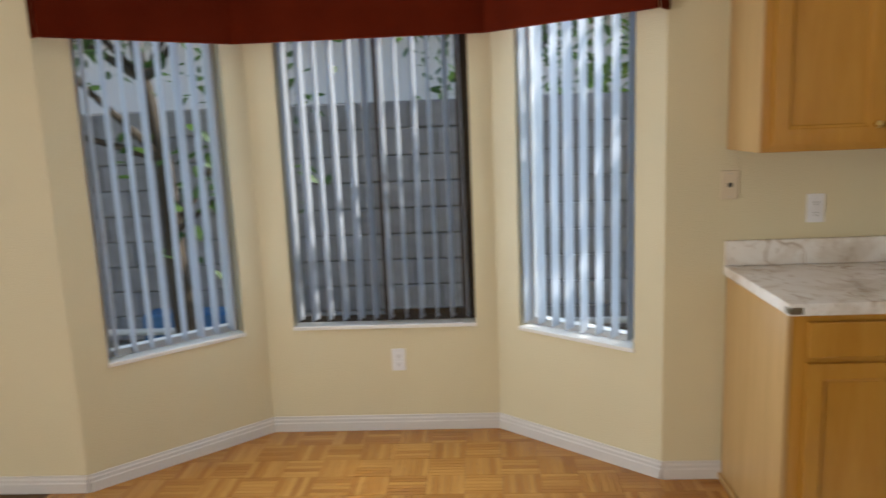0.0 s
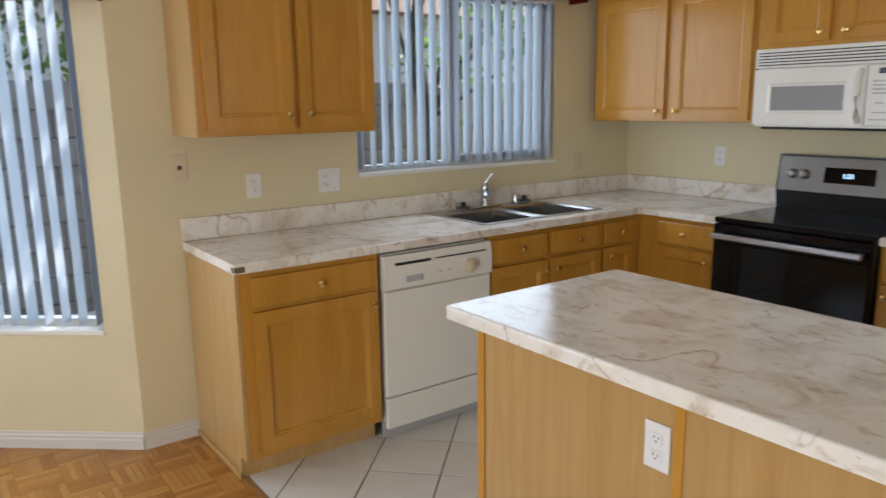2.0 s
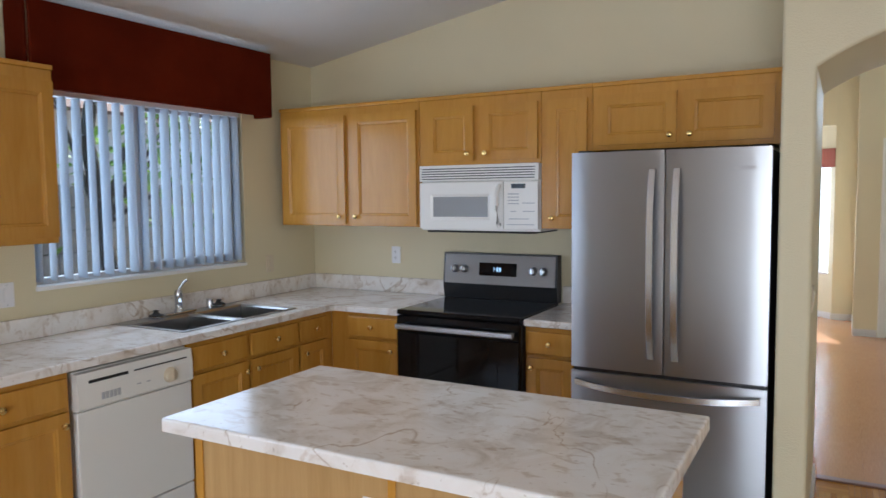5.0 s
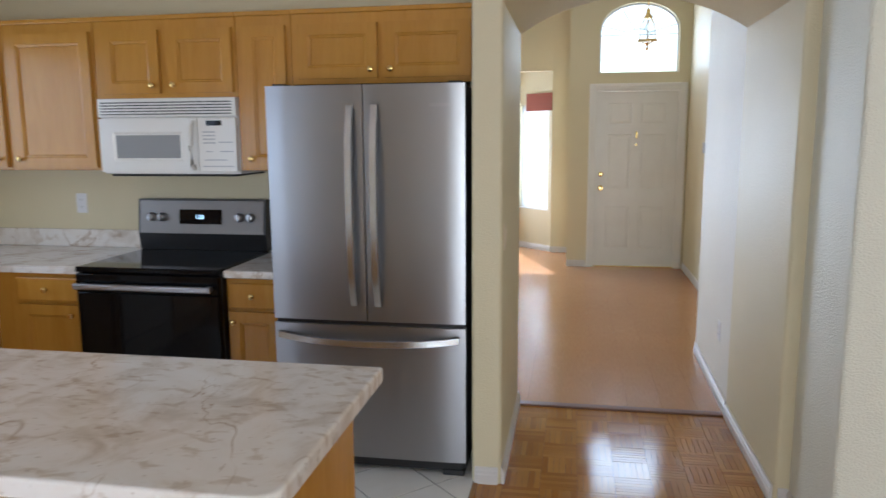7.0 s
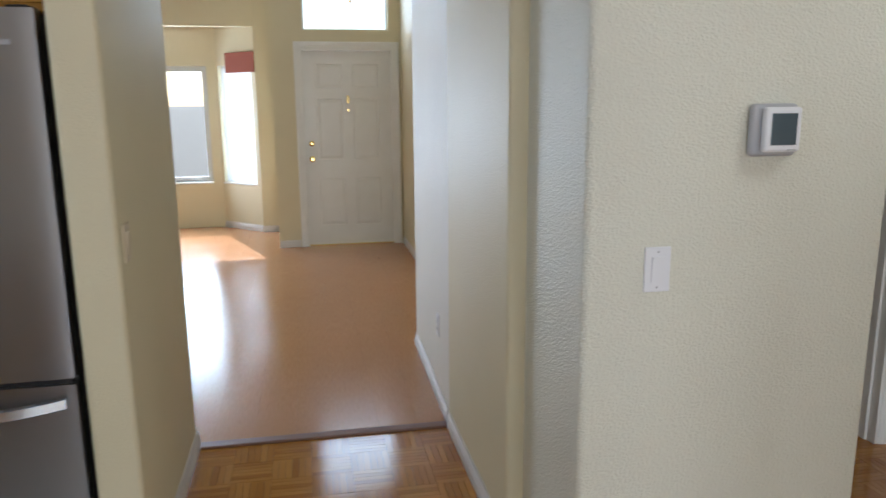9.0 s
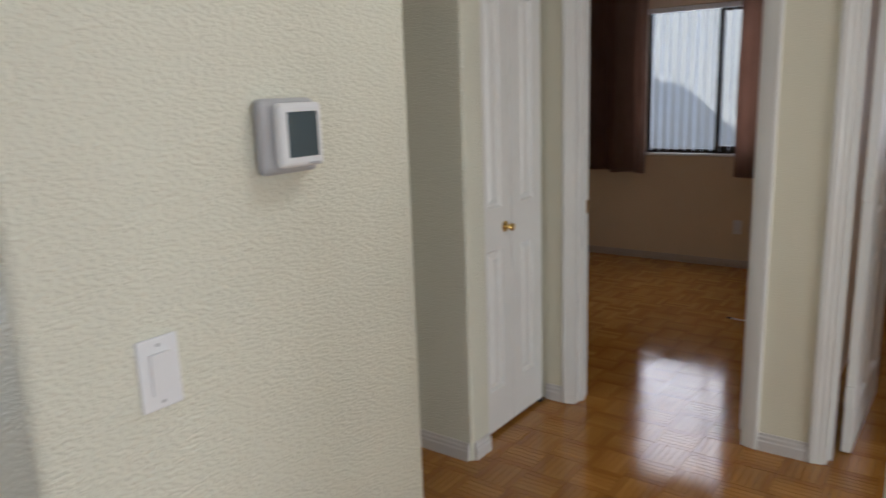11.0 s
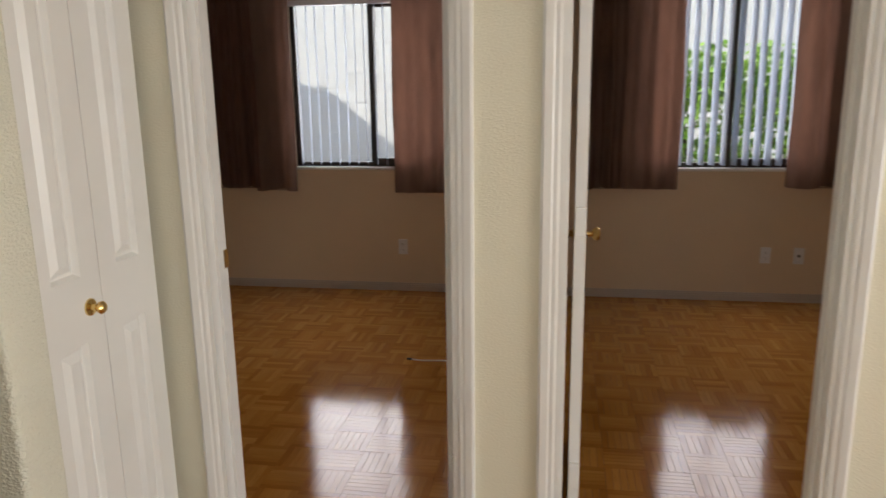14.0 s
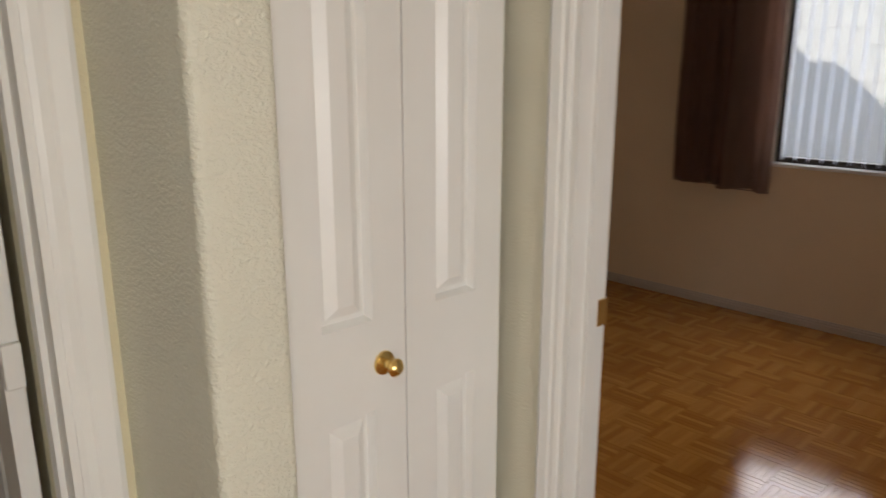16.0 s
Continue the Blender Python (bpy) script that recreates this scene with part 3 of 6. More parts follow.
def window(name, m, w, h, frame_mat, label, mull=0.5, slider=True):
    """A sliding window in its opening; local origin at the lower left of the room face, y outwards."""
    win = thing(name, m, label, "window", kind="structure")
    f = 0.035
    y0, y1 = 0.075, 0.125
    bm = bmesh.new()
    box(bm, 0, f, y0, y1, 0, h, 0.003), box(bm, w - f, w, y0, y1, 0, h, 0.003)
    box(bm, f, w - f, y0, y1, 0, f, 0.003), box(bm, f, w - f, y0, y1, h - f, h, 0.003)
    part("window_frame", bm, frame_mat, win)
    if slider:
        x = w * mull
        bm = bmesh.new()
        box(bm, x - 0.02, x + 0.02, y0 - 0.012, y0 + 0.02, f, h - f, 0.003)
        box(bm, x + 0.02, w - f, y0 - 0.012, y0 + 0.02, f, f + 0.03, 0.003), box(bm, x + 0.02, w - f, y0 - 0.012, y0 + 0.02, h - f - 0.03, h - f, 0.003)
        box(bm, w - f - 0.028, w - f, y0 - 0.012, y0 + 0.02, f + 0.03, h - f - 0.03, 0.003)
        sash = part("sash", bm, frame_mat, win)
        if frame_mat is BRONZE:
            part("latch", box(bmesh.new(), x - 0.012, x + 0.012, y0 - 0.03, y0 - 0.013, h * 0.48, h * 0.56, 0.004), BLACK, sash, "small black latch")
        panes = ((f, x, y1 - 0.02), (x, w - f, y0 + 0.004))
    else:
        panes = ((f, w - f, y1 - 0.02),)
    for a, b, y in panes:
        pane = part("pane", box(bmesh.new(), a, b, y, y + 0.004, f, h - f), GLASS, win)
        pane.visible_shadow = False
    part("window_sill", box(bmesh.new(), -0.004, w + 0.004, -0.012, y0 + 0.002, -0.016, 0.004, 0.004), WHITE, win, "white painted sill")
    return win


slat_h = {}


def vertical_blind(m, w, h, label, angle=-60, pitch=0.077, group="vertical blinds"):
    """Vinyl slats hung from a head rail inside a window opening; local origin as for window()."""
    bl = thing("vertical_blind", m, label, "blind", group)
    part("headrail", box(bmesh.new(), 0.006, w - 0.006, 0.012, 0.052, h - 0.045, h - 0.004, 0.005), PLASTIC, bl)
    key = round(h, 3)
    if key not in slat_h:
        bm = bmesh.new()
        n, wd, t = 6, 0.088, 0.0012
        cols = []
        for i in range(n + 1):
            u = (i / n - 0.5) * wd
            b = 0.006 * (1 - (2 * i / n - 1) ** 2)
            cols.append([bm.verts.new((u, b + e, z)) for e, z in ((0, 0.022), (t, 0.022), (t, h - 0.045), (0, h - 0.045))])
        for p, q in zip(cols, cols[1:]):
            for k in range(4):
                bm.faces.new((p[k], q[k], q[(k + 1) % 4], p[(k + 1) % 4]))
        bm.faces.new(cols[0]), bm.faces.new(cols[-1][::-1])
        bmesh.ops.recalc_face_normals(bm, faces=bm.faces)
        me = mesh_of("slat", bm, SLAT)
        for p in me.polygons:
            p.use_smooth = True
        me.set_sharp_from_angle(angle=radians(40))
        slat_h[key] = me
    n = int((w - 0.05) / pitch)
    gap = (w - n * pitch) / 2
    rnd = random.Random(round(w * 1000 + m.translation.x * 77))
    for i in range(n + 1):
        s = new("slat", slat_h[key])
        s.parent = bl
        s.matrix_basis = pose(gap + i * pitch, 0.034, 0, 0.3 * rnd.uniform(-1, 1), 0.25 * rnd.uniform(-1, 1), angle + rnd.uniform(-4, 4))
    return bl


WINH = HEAD - SILL_BAY
for nm, a, b, s0, s1, fm, ang, lab in (
        ("window_1", BAY[0], BAY[1], 0.14, 0.775, ALU, 91, "narrow fixed window in the angled side of the bay"),
        ("window_2", BAY[1], BAY[2], 0.141, 1.052, BRONZE, 81, "sliding window with a dark bronze frame in the bay"),
        ("window_3", BAY[2], BAY[3], 0.135, 0.735, ALU, 97, "narrow fixed window in the angled side of the bay")):
    m = along(a, b, s0, 0, SILL_BAY)
    window(nm, m, s1 - s0, WINH, fm, lab, 0.52, nm == "window_2")
    vertical_blind(m, s1 - s0, WINH, "white vinyl vertical blind, slats turned open", ang)
mk = along(BAY[3], (XE, YN), 2.292 - 1.149, 0, 1.155)
window("window_4", mk, 1.383, HEAD - 1.155, ALU, "sliding window above the sink in a pale frame", 0.47)
vertical_blind(mk, 1.383, HEAD - 1.155, "white vinyl vertical blind above the sink, slats half turned", 81)
for nm, x in (("window_5", 4.45), ("window_6", 1.96)):
    m = along((6.0, SOUTH), (-0.6, SOUTH), 6.0 - x, 0, 0.925)
    window(nm, m, 1.2, 2.12 - 0.925, BRONZE, "bedroom sliding window with a dark bronze frame", 0.5)
    vertical_blind(m, 1.2, 2.12 - 0.925, "white vinyl vertical blind in a bedroom window", 104, 0.072)
m = along((10.75, 0.263), (10.27, -0.217), 0.02, 0, 0.56)
window("window_7", m, 0.59, 1.39, ALU, "bright angled living room window", 0.5, False)
m = along((10.75, 3.9), (10.75, 0.263), 1.2, 0, 0.56)
window("window_8", m, 2.32, 1.39, ALU, "living room sliding window", 0.5)
# out of view: a glazed opening added to brighten kitchen and hall from the west
m = along((-3.6, -4.02), (-3.6, 2.98), 1.2, 0, 0.02)
window("window_9", m, 3.1, 2.03, ALU, "unseen glazed sliding door, added in the west wall to let light in", 0.5)


def valance(name, pts, z0, z1, label, mat=RED, drop=0.0):
    """A padded fabric-covered box valance that follows a line of points, each segment a panel."""
    v = thing(name, Matrix.Translation((*pts[0], 0)), label, "valance")
    o = Vector((*pts[0], 0))
    for a, b in zip(pts, pts[1:]):
        a, b = Vector((*a, 0)) - o, Vector((*b, 0)) - o
        d = (b - a).normalized()
        L = (b - a).length
        low = z0 - drop if a.x > 1.7 else z0
        bm = box(bmesh.new(), 0, L, -0.018, 0.0, low, z1, 0.006, 3)
        part("panel", bm, mat, v, m=Matrix(((d.x, -d.y, 0, a.x), (d.y, d.x, 0, a.y), (0, 0, 1, 0), (0, 0, 0, 1))))
    return v


valance("bay_valance", [(-1.31, 2.98), (-1.29, 2.945), (-0.70, 3.49), (0.46, 3.49), (1.10, 2.955), (1.14, 3.02)], 1.92, 2.40, "dark red fabric box valance across the window bay", drop=0.0)
valance("sink_valance", [(2.212, 3.02), (2.212, 2.875), (3.77, 2.875), (3.77, 3.02)], 2.075, 2.47, "dark red fabric box valance above the sink window")

# daylight that enters by the openings: (watts before the blind, watts behind it)
for nm, a, b, s, w, z, h, inner, outer_ in (
        ("daylight_bay_left", BAY[0], BAY[1], 0.4575, 0.60, 1.33, 1.5, 5.0, 2), ("daylight_bay_middle", BAY[1], BAY[2], 0.596, 0.88, 1.33, 1.5, 7.5, 0.8),
        ("daylight_bay_right", BAY[2], BAY[3], 0.435, 0.56, 1.33, 1.5, 5.0, 3.5), ("daylight_sink", BAY[3], (XE, YN), 1.835, 1.33, 1.64, 0.9, 4.5, 5),
        # added fill through the unseen west opening, the strongest of the room's lamps
        ("daylight_patio", (-3.6, -4.02), (-3.6, 2.98), 2.75, 3.0, 1.05, 1.9, 0, 78),
        ("daylight_bedroom_east", (6.0, SOUTH), (-0.6, SOUTH), 6 - 3.85, 1.15, 1.52, 1.1, 4.8, 5.5), ("daylight_bedroom_west", (6.0, SOUTH), (-0.6, SOUTH), 6 - 1.36, 1.15, 1.52, 1.1, 4.8, 5.5),
        ("daylight_living", (10.75, 3.9), (10.75, 0.263), 2.36, 2.2, 1.25, 1.3, 0, 85), ("daylight_living_angled", (10.75, 0.263), (10.27, -0.217), 0.31, 0.55, 1.25, 1.3, 0, 15),
        ("daylight_transom", (9.215, -0.436), (9.215, -1.765), 0.764, 0.80, 2.60, 0.62, 0, 7)):
    tone = (1.0, 0.96, 0.90) if nm == "daylight_patio" else (1.0, 0.92, 0.93) if "bedroom" in nm else (0.80, 0.90, 1.0)
    for off, watts in ((-0.016, inner), (0.145, outer_)):
        if watts:
            window_light(nm, along(a, b, s, off, z) @ Matrix.Rotation(-math.pi / 2, 4, "X"), w, h, watts, tone)


# ---- cabinets ----
RINGS_CAB = [(0.0, 0.0), (0.003, 0.004), (0.011, 0.006), (0.014, 0.012)]


def knob(parent, x, z, y=-0.0232):
    bm = lathe(bmesh.new(), [(0.007, 0), (0.0055, 0.004), (0.0055, 0.012), (0.013, 0.017), (0.0155, 0.022), (0.013, 0.027), (0.006, 0.030)], pose(x, y, z, 90, 0, 0), 14)
    return smooth(part("knob", bm, BRASS, parent, "polished brass knob"))


def front(cab, name, x0, x1, z0, z1, kn, flat=False):
    """A door or drawer front with its knob; kn is the knob's place."""
    bm = bmesh.new()
    if flat:
        box(bm, x0, x1, -0.023, -0.003, z0, z1, 0.005)
    else:
        st = 0.052
        panelled(bm, x0, x1, z0, z1, -0.023, -0.003, [(x0 + st, x1 - st, z0 + st, z1 - st)], RINGS_CAB)
    ob = part(name, bm, MAPLE, cab)
    if kn:
        knob(ob, kn[0], kn[1])
    return ob


def base_cabinet(m, w, fronts, label, depth=0.58, group="base cabinets", bowl=False):
    c = thing("base_cabinet", m, label, "cabinet", group)
    bm = bmesh.new()
    if bowl:
        box(bm, 0, w, 0.0, depth, 0.10, 0.70, 0.002), box(bm, 0, w, 0.0, 0.022, 0.70, 0.875, 0.002)
    else:
        box(bm, 0, w, 0.0, depth, 0.10, 0.875, 0.002)
    part("body", bm, MAPLE, c)
    part("toe_kick", box(bmesh.new(), 0.0, w, 0.07, 0.085, 0.004, 0.102), MAPLE_SIDE, c)
    for f in fronts:
        front(c, *f)
    return c


def N(x):
    return pose(x, 2.43, 0)


def E(y):
    return pose(3.775, y, 0, 0, 0, -90)


DR, DT, DB = (0.735, 0.855), 0.715, 0.135
c = base_cabinet(N(1.41), 0.62, [("drawer", 0.045, 0.605, *DR, (0.33, 0.795), True), ("door", 0.045, 0.605, DB, DT, (0.575, 0.665))], "maple base cabinet with one drawer and one door")
# end panel with a notch for the toe kick
bm = extrude_poly(bmesh.new(), [(-0.002, 0.875), (-0.002, 0.10), (0.07, 0.10), (0.07, 0.004), (0.59, 0.004), (0.59, 0.875)], 0, -0.016, -0.001)
part("end_panel", bm, MAPLE_SIDE, c, "pale maple veneer end panel")
part("shoe_strip", box(bmesh.new(), -0.03, -0.017, 0.06, 0.59, 0.004, 0.03, 0.004), MAPLE_SIDE, c)
base_cabinet(N(2.645), 0.40, [("drawer", 0.012, 0.383, *DR, (0.198, 0.795), True), ("door", 0.012, 0.383, DB, DT, (0.36, 0.665))], "maple sink base cabinet with false drawer and door", bowl=True)
base_cabinet(N(3.045), 0.40, [("drawer", 0.015, 0.387, *DR, (0.2, 0.795), True), ("door", 0.015, 0.387, DB, DT, (0.04, 0.665))], "maple sink base cabinet with false drawer and door", bowl=True)
base_cabinet(N(3.445), 0.33, [("drawer", 0.015, 0.26, *DR, (0.14, 0.795), True), ("door", 0.015, 0.26, DB, DT, (0.045, 0.665))], "narrow maple corner base cabinet", bowl=True)
base_cabinet(E(2.43), 0.51, [("drawer", 0.14, 0.49, *DR, (0.315, 0.795), True), ("door", 0.14, 0.49, DB, DT, (0.455, 0.665))], "maple corner base cabinet beside the range")
base_cabinet(E(1.145), 0.285, [("drawer", 0.018, 0.27, *DR, (0.142, 0.795), True), ("door", 0.018, 0.27, DB, DT, (0.045, 0.665))], "narrow maple base cabinet between range and refrigerator")


def wall_cabinet(m, w, z0, z1, fronts, label, depth=0.33, side=False):
    c = thing("wall_cabinet", m, label, "cabinet", "wall cabinets")
    part("body", box(bmesh.new(), 0, w, 0, depth, z0, z1, 0.002), MAPLE, c)
    for f in fronts:
        front(c, *f)
    part("top_rail", box(bmesh.new(), -0.001, w + 0.001, -0.012, 0.02, z1, z1 + 0.022, 0.004), MAPLE, c)
    if side:
        part("end_panel", box(bmesh.new(), -0.006, -0.001, 0, depth, z0, z1), MAPLE_SIDE, c, "pale maple veneer end panel")
    return c


ZB, ZT = 1.385, 2.13
wall_cabinet(pose(1.392, 2.70, 0), 0.81, ZB, ZT, [("door", 0.03, 0.405, ZB + 0.025, ZT - 0.05, (0.372, ZB + 0.085)), ("door", 0.435, 0.80, ZB + 0.025, ZT - 0.05, (0.468, ZB + 0.085))],
             "maple wall cabinet with two doors beside the sink window", side=True)
UX = 3.985


def U(y):
    return pose(UX, y, 0, 0, 0, -90)


wall_cabinet(U(2.985), 1.075, ZB, ZT, [("door", 0.03, 0.535, ZB + 0.015, ZT - 0.05, (0.50, ZB + 0.06)), ("door", 0.59, 1.06, ZB + 0.015, ZT - 0.05, (0.625, ZB + 0.06))], "maple wall cabinet with two tall doors", 0.36)
wall_cabinet(U(1.908), 0.77, 1.745, ZT, [("door", 0.055, 0.365, 1.77, ZT - 0.05, (0.335, 1.81)), ("door", 0.415, 0.755, 1.77, ZT - 0.05, (0.448, 1.81))], "short maple wall cabinet above the microwave", 0.36)
wall_cabinet(U(1.136), 0.285, ZB, ZT, [("door", 0.04, 0.26, ZB + 0.015, ZT - 0.05, (0.07, ZB + 0.06))], "narrow maple wall cabinet with one tall door", 0.36)
wall_cabinet(U(0.849), 0.915, 1.80, ZT, [("door", 0.035, 0.43, 1.825, ZT - 0.05, (0.40, 1.865)), ("door", 0.465, 0.875, 1.825, ZT - 0.05, (0.497, 1.865))], "short maple wall cabinet above the refrigerator", 0.36)

# ---- worktops ----
CT = 0.92


def slab(bm, x0, x1, y0, y1, z0, z1, r=0.012):
    return box(bm, x0, x1, y0, y1, z0, z1, r, 3)


SX0, SX1, SY0, SY1 = 2.67, 3.51, 2.48, 3.002
top = thing("worktop", pose(0, 0, 0), "beige marbled laminate L-shaped worktop with upstand", "worktop")
bm = bmesh.new()
FRONT, XF = 2.395, 3.735
outer = [(1.385, FRONT), (XF - 0.02, FRONT), (XF, FRONT - 0.02), (XF, 1.916), (XE - 0.002, 1.916), (XE - 0.002, YN - 0.002), (1.385, YN - 0.002)]
hole = [(SX0 + 0.02, SY0 + 0.02), (SX1 - 0.02, SY0 + 0.02), (SX1 - 0.02, SY1 - 0.02), (SX0 + 0.02, SY1 - 0.02)]
for z, flip in ((CT, False), (CT - 0.038, True)):
    vo, vh = [bm.verts.new((*p, z)) for p in outer], [bm.verts.new((*p, z)) for p in hole]
    A, B, C, D = vh
    fs = [(vo[0], vo[1], B, A), (vo[1], vo[2], vo[3], vo[4], C, B), (vo[4], vo[5], D, C), (vo[5], vo[6], D), (vo[6], vo[0], A, D)]
    for f in fs:
        bm.faces.new(f[::-1] if flip else f)
bm.verts.ensure_lookup_table()
n = len(outer) + 4
vs = list(bm.verts)
for i in range(len(outer)):
    j = (i + 1) % len(outer)
    bm.faces.new((vs[n + i], vs[n + j], vs[j], vs[i]))
for i in range(4):
    j = (i + 1) % 4
    o = len(outer)
    bm.faces.new((vs[o + i], vs[o + j], vs[n + o + j], vs[n + o + i]))
es = [e for e in bm.edges if all(abs(v.co.z - CT) < 1e-5 for v in e.verts) and all(v.co.y < FRONT + 0.001 and v.co.x < XF + 0.001 for v in e.verts)]
bmesh.ops.bevel(bm, geom=es, offset=0.009, segments=3, affect="EDGES", profile=0.5)
part("top", bm, LAMINATE, top)
part("upstand", slab(bmesh.new(), 1.385, XE - 0.003, YN - 0.022, YN - 0.003, CT + 0.0005, CT + 0.103, 0.005), LAMINATE, top)
part("upstand", slab(bmesh.new(), XE - 0.022, XE - 0.003, 1.916, YN - 0.024, CT + 0.0005, CT + 0.103, 0.005), LAMINATE, top)
part("worn_corner", box(bmesh.new(), 1.3835, 1.43, FRONT - 0.0015, FRONT + 0.035, CT - 0.0365, CT - 0.008, 0.006), CHIP, top, "worn corner with bare dark chipboard")
top2 = thing("worktop", pose(0, 0, 0), "short marbled laminate worktop between range and refrigerator", "worktop")
part("top", slab(bmesh.new(), XF, XE - 0.003, 0.862, 1.144, CT - 0.038, CT, 0.01), LAMINATE, top2)
part("upstand", slab(bmesh.new(), XE - 0.022, XE - 0.003, 0.862, 1.144, CT + 0.0005, CT + 0.103, 0.005), LAMINATE, top2)

# ---- sink ----
sink = thing("sink", pose(SX0, SY0, CT), "stainless steel double-bowl drop-in sink", "sink")
w, d = SX1 - SX0, SY1 - SY0
bm = bmesh.new()
bowls = [(0.03, w / 2 - 0.015, 0.03, d - 0.11), (w / 2 + 0.015, w - 0.03, 0.03, d - 0.11)]
xs = [0, 0.03, w / 2 - 0.015, w / 2 + 0.015, w - 0.03, w]
ys = [0, 0.03, d - 0.11, d]
for i in range(5):
    for k in range(3):
        if k == 1 and i in (1, 3):
            continue
        bm.faces.new([bm.verts.new(v) for v in ((xs[i], ys[k], 0.004), (xs[i + 1], ys[k], 0.004), (xs[i + 1], ys[k + 1], 0.004), (xs[i], ys[k + 1], 0.004))])
for p, q in (((0, 0), (w, 0)), ((w, 0), (w, d)), ((w, d), (0, d)), ((0, d), (0, 0))):
    bm.faces.new([bm.verts.new(v) for v in ((*p, 0.0005), (*q, 0.0005), (*q, 0.004), (*p, 0.004))])
for x0, x1, y0, y1 in bowls:
    prev = None
    for ins, z in ((0, 0.004), (0.008, -0.006), (0.014, -0.15), (0.045, -0.178), (0.14, -0.184)):
        cur = [bm.verts.new(v) for v in ((x0 + ins, y0 + ins, z), (x1 - ins, y0 + ins, z), (x1 - ins, y1 - ins, z), (x0 + ins, y1 - ins, z))]
        if prev:
            for j in range(4):
                bm.faces.new((prev[j], prev[(j + 1) % 4], cur[(j + 1) % 4], cur[j]))
        prev = cur
    bm.faces.new(prev)
bmesh.ops.remove_doubles(bm, verts=bm.verts, dist=0.0005)
part("basin", bm, SINK_STEEL, sink)
for x0, x1, y0, y1 in bowls:
    part("drain", lathe(bmesh.new(), [(0.045, -0.1835), (0.045, -0.181), (0.03, -0.182)], pose((x0 + x1) / 2, (y0 + y1) / 2, 0)), CHROME, sink)
fa = thing("kitchen_faucet", pose(SX0 + w / 2 - 0.03, SY1 - 0.05, CT + 0.004), "chrome single-lever kitchen faucet on the sink", "faucet")
part("base_plate", box(bmesh.new(), -0.11, 0.11, -0.025, 0.025, 0, 0.012, 0.006), CHROME, fa)
smooth(part("body", lathe(bmesh.new(), [(0.026, 0.01), (0.025, 0.02), (0.021, 0.03), (0.02, 0.085), (0.022, 0.09), (0.022, 0.12), (0.017, 0.135), (0.007, 0.138)]), CHROME, fa))
smooth(part("spout", tube(bmesh.new(), [(-0.01, -0.012, 0.085), (-0.045, -0.055, 0.098), (-0.085, -0.105, 0.094), (-0.11, -0.137, 0.078)], 0.013), CHROME, fa))
smooth(part("lever", tube(bmesh.new(), [(0, 0, 0.132), (0.008, -0.007, 0.15), (0.022, -0.019, 0.175), (0.035, -0.030, 0.19)], 0.0075), CHROME, fa))
smooth(single("soap_dispenser", lathe(bmesh.new(), [(0.022, 0), (0.021, 0.05), (0.019, 0.056), (0.004, 0.058)]), CHROME, pose(SX0 + w / 2 + 0.2, SY1 - 0.05, CT + 0.004), "brushed metal air gap cap on the sink", "sink fitting"))
for x, y in ((SX0 + w / 2 - 0.19, SY1 - 0.055), (SX0 + w / 2 + 0.27, SY1 - 0.05)):
    st = thing("sink_stopper", pose(x, y, CT + 0.0045), "black rubber and chrome sink stopper", "sink stopper", "sink stoppers")
    smooth(part("disc", lathe(bmesh.new(), [(0.03, 0), (0.038, 0.006), (0.038, 0.016), (0.02, 0.022), (0.012, 0.034), (0.018, 0.040), (0.005, 0.043)]), DARK, st))
    smooth(part("rim", lathe(bmesh.new(), [(0.0385, 0.003), (0.040, 0.006), (0.0385, 0.009)]), CHROME, st, "chrome ring"))

# ---- island ----
isl = thing("kitchen_island", pose(0, 0, 0), "maple veneer kitchen island standing on tiles", "island")
IX0, IX1, IY0, IY1 = 1.76, 2.33, 0.07, 1.40
part("body", box(bmesh.new(), IX0, IX1, IY0, IY1, 0.004, 0.872, 0.002), MAPLE_SIDE, isl)
for x0, x1, y0, y1 in ((IX0 - 0.006, IX0 - 0.0005, IY1 - 0.03, IY1), (IX0 - 0.006, IX0 - 0.0005, IY0, IY0 + 0.03), (IX0 - 0.004, IX0 - 0.0005, 0.675, 0.70)):
    part("edge_strip", box(bmesh.new(), x0, x1, y0, y1, 0.10, 0.872, 0.0015), MAPLE, isl)
part("end_panel", box(bmesh.new(), IX0, IX1, IY0 - 0.006, IY0 - 0.0005, 0.05, 0.872, 0.001), MAPLE, isl)
part("side_panel", box(bmesh.new(), IX1 + 0.0005, IX1 + 0.018, IY0 + 0.01, IY1 - 0.01, 0.10, 0.86, 0.003), MAPLE, isl)
tp = thing("island_worktop", pose(0, 0, 0), "marbled beige laminate island top with clipped corners", "worktop")
c_ = 0.055
turn_ = [math.pi * (1 + i / 12) for i in range(7)]
pts = [(1.69 + c_ * (1 + math.cos(a)), 0.012 + c_ * (1 + math.sin(a))) for a in turn_] + [(2.454, 0.012), (2.454, 1.472), (1.69, 1.472)]
bm = extrude_poly(bmesh.new(), pts, 2, 0.874, 0.915)
es = [e for e in bm.edges if all(abs(v.co.z - 0.915) < 1e-5 for v in e.verts) or (abs(e.verts[0].co.z - e.verts[1].co.z) > 0.01 and (e.verts[0].co.x > 2 or e.verts[0].co.y > 1))]
bmesh.ops.bevel(bm, geom=es, offset=0.008, segments=3, affect="EDGES", profile=0.5)
part("top", bm, LAMINATE, tp)
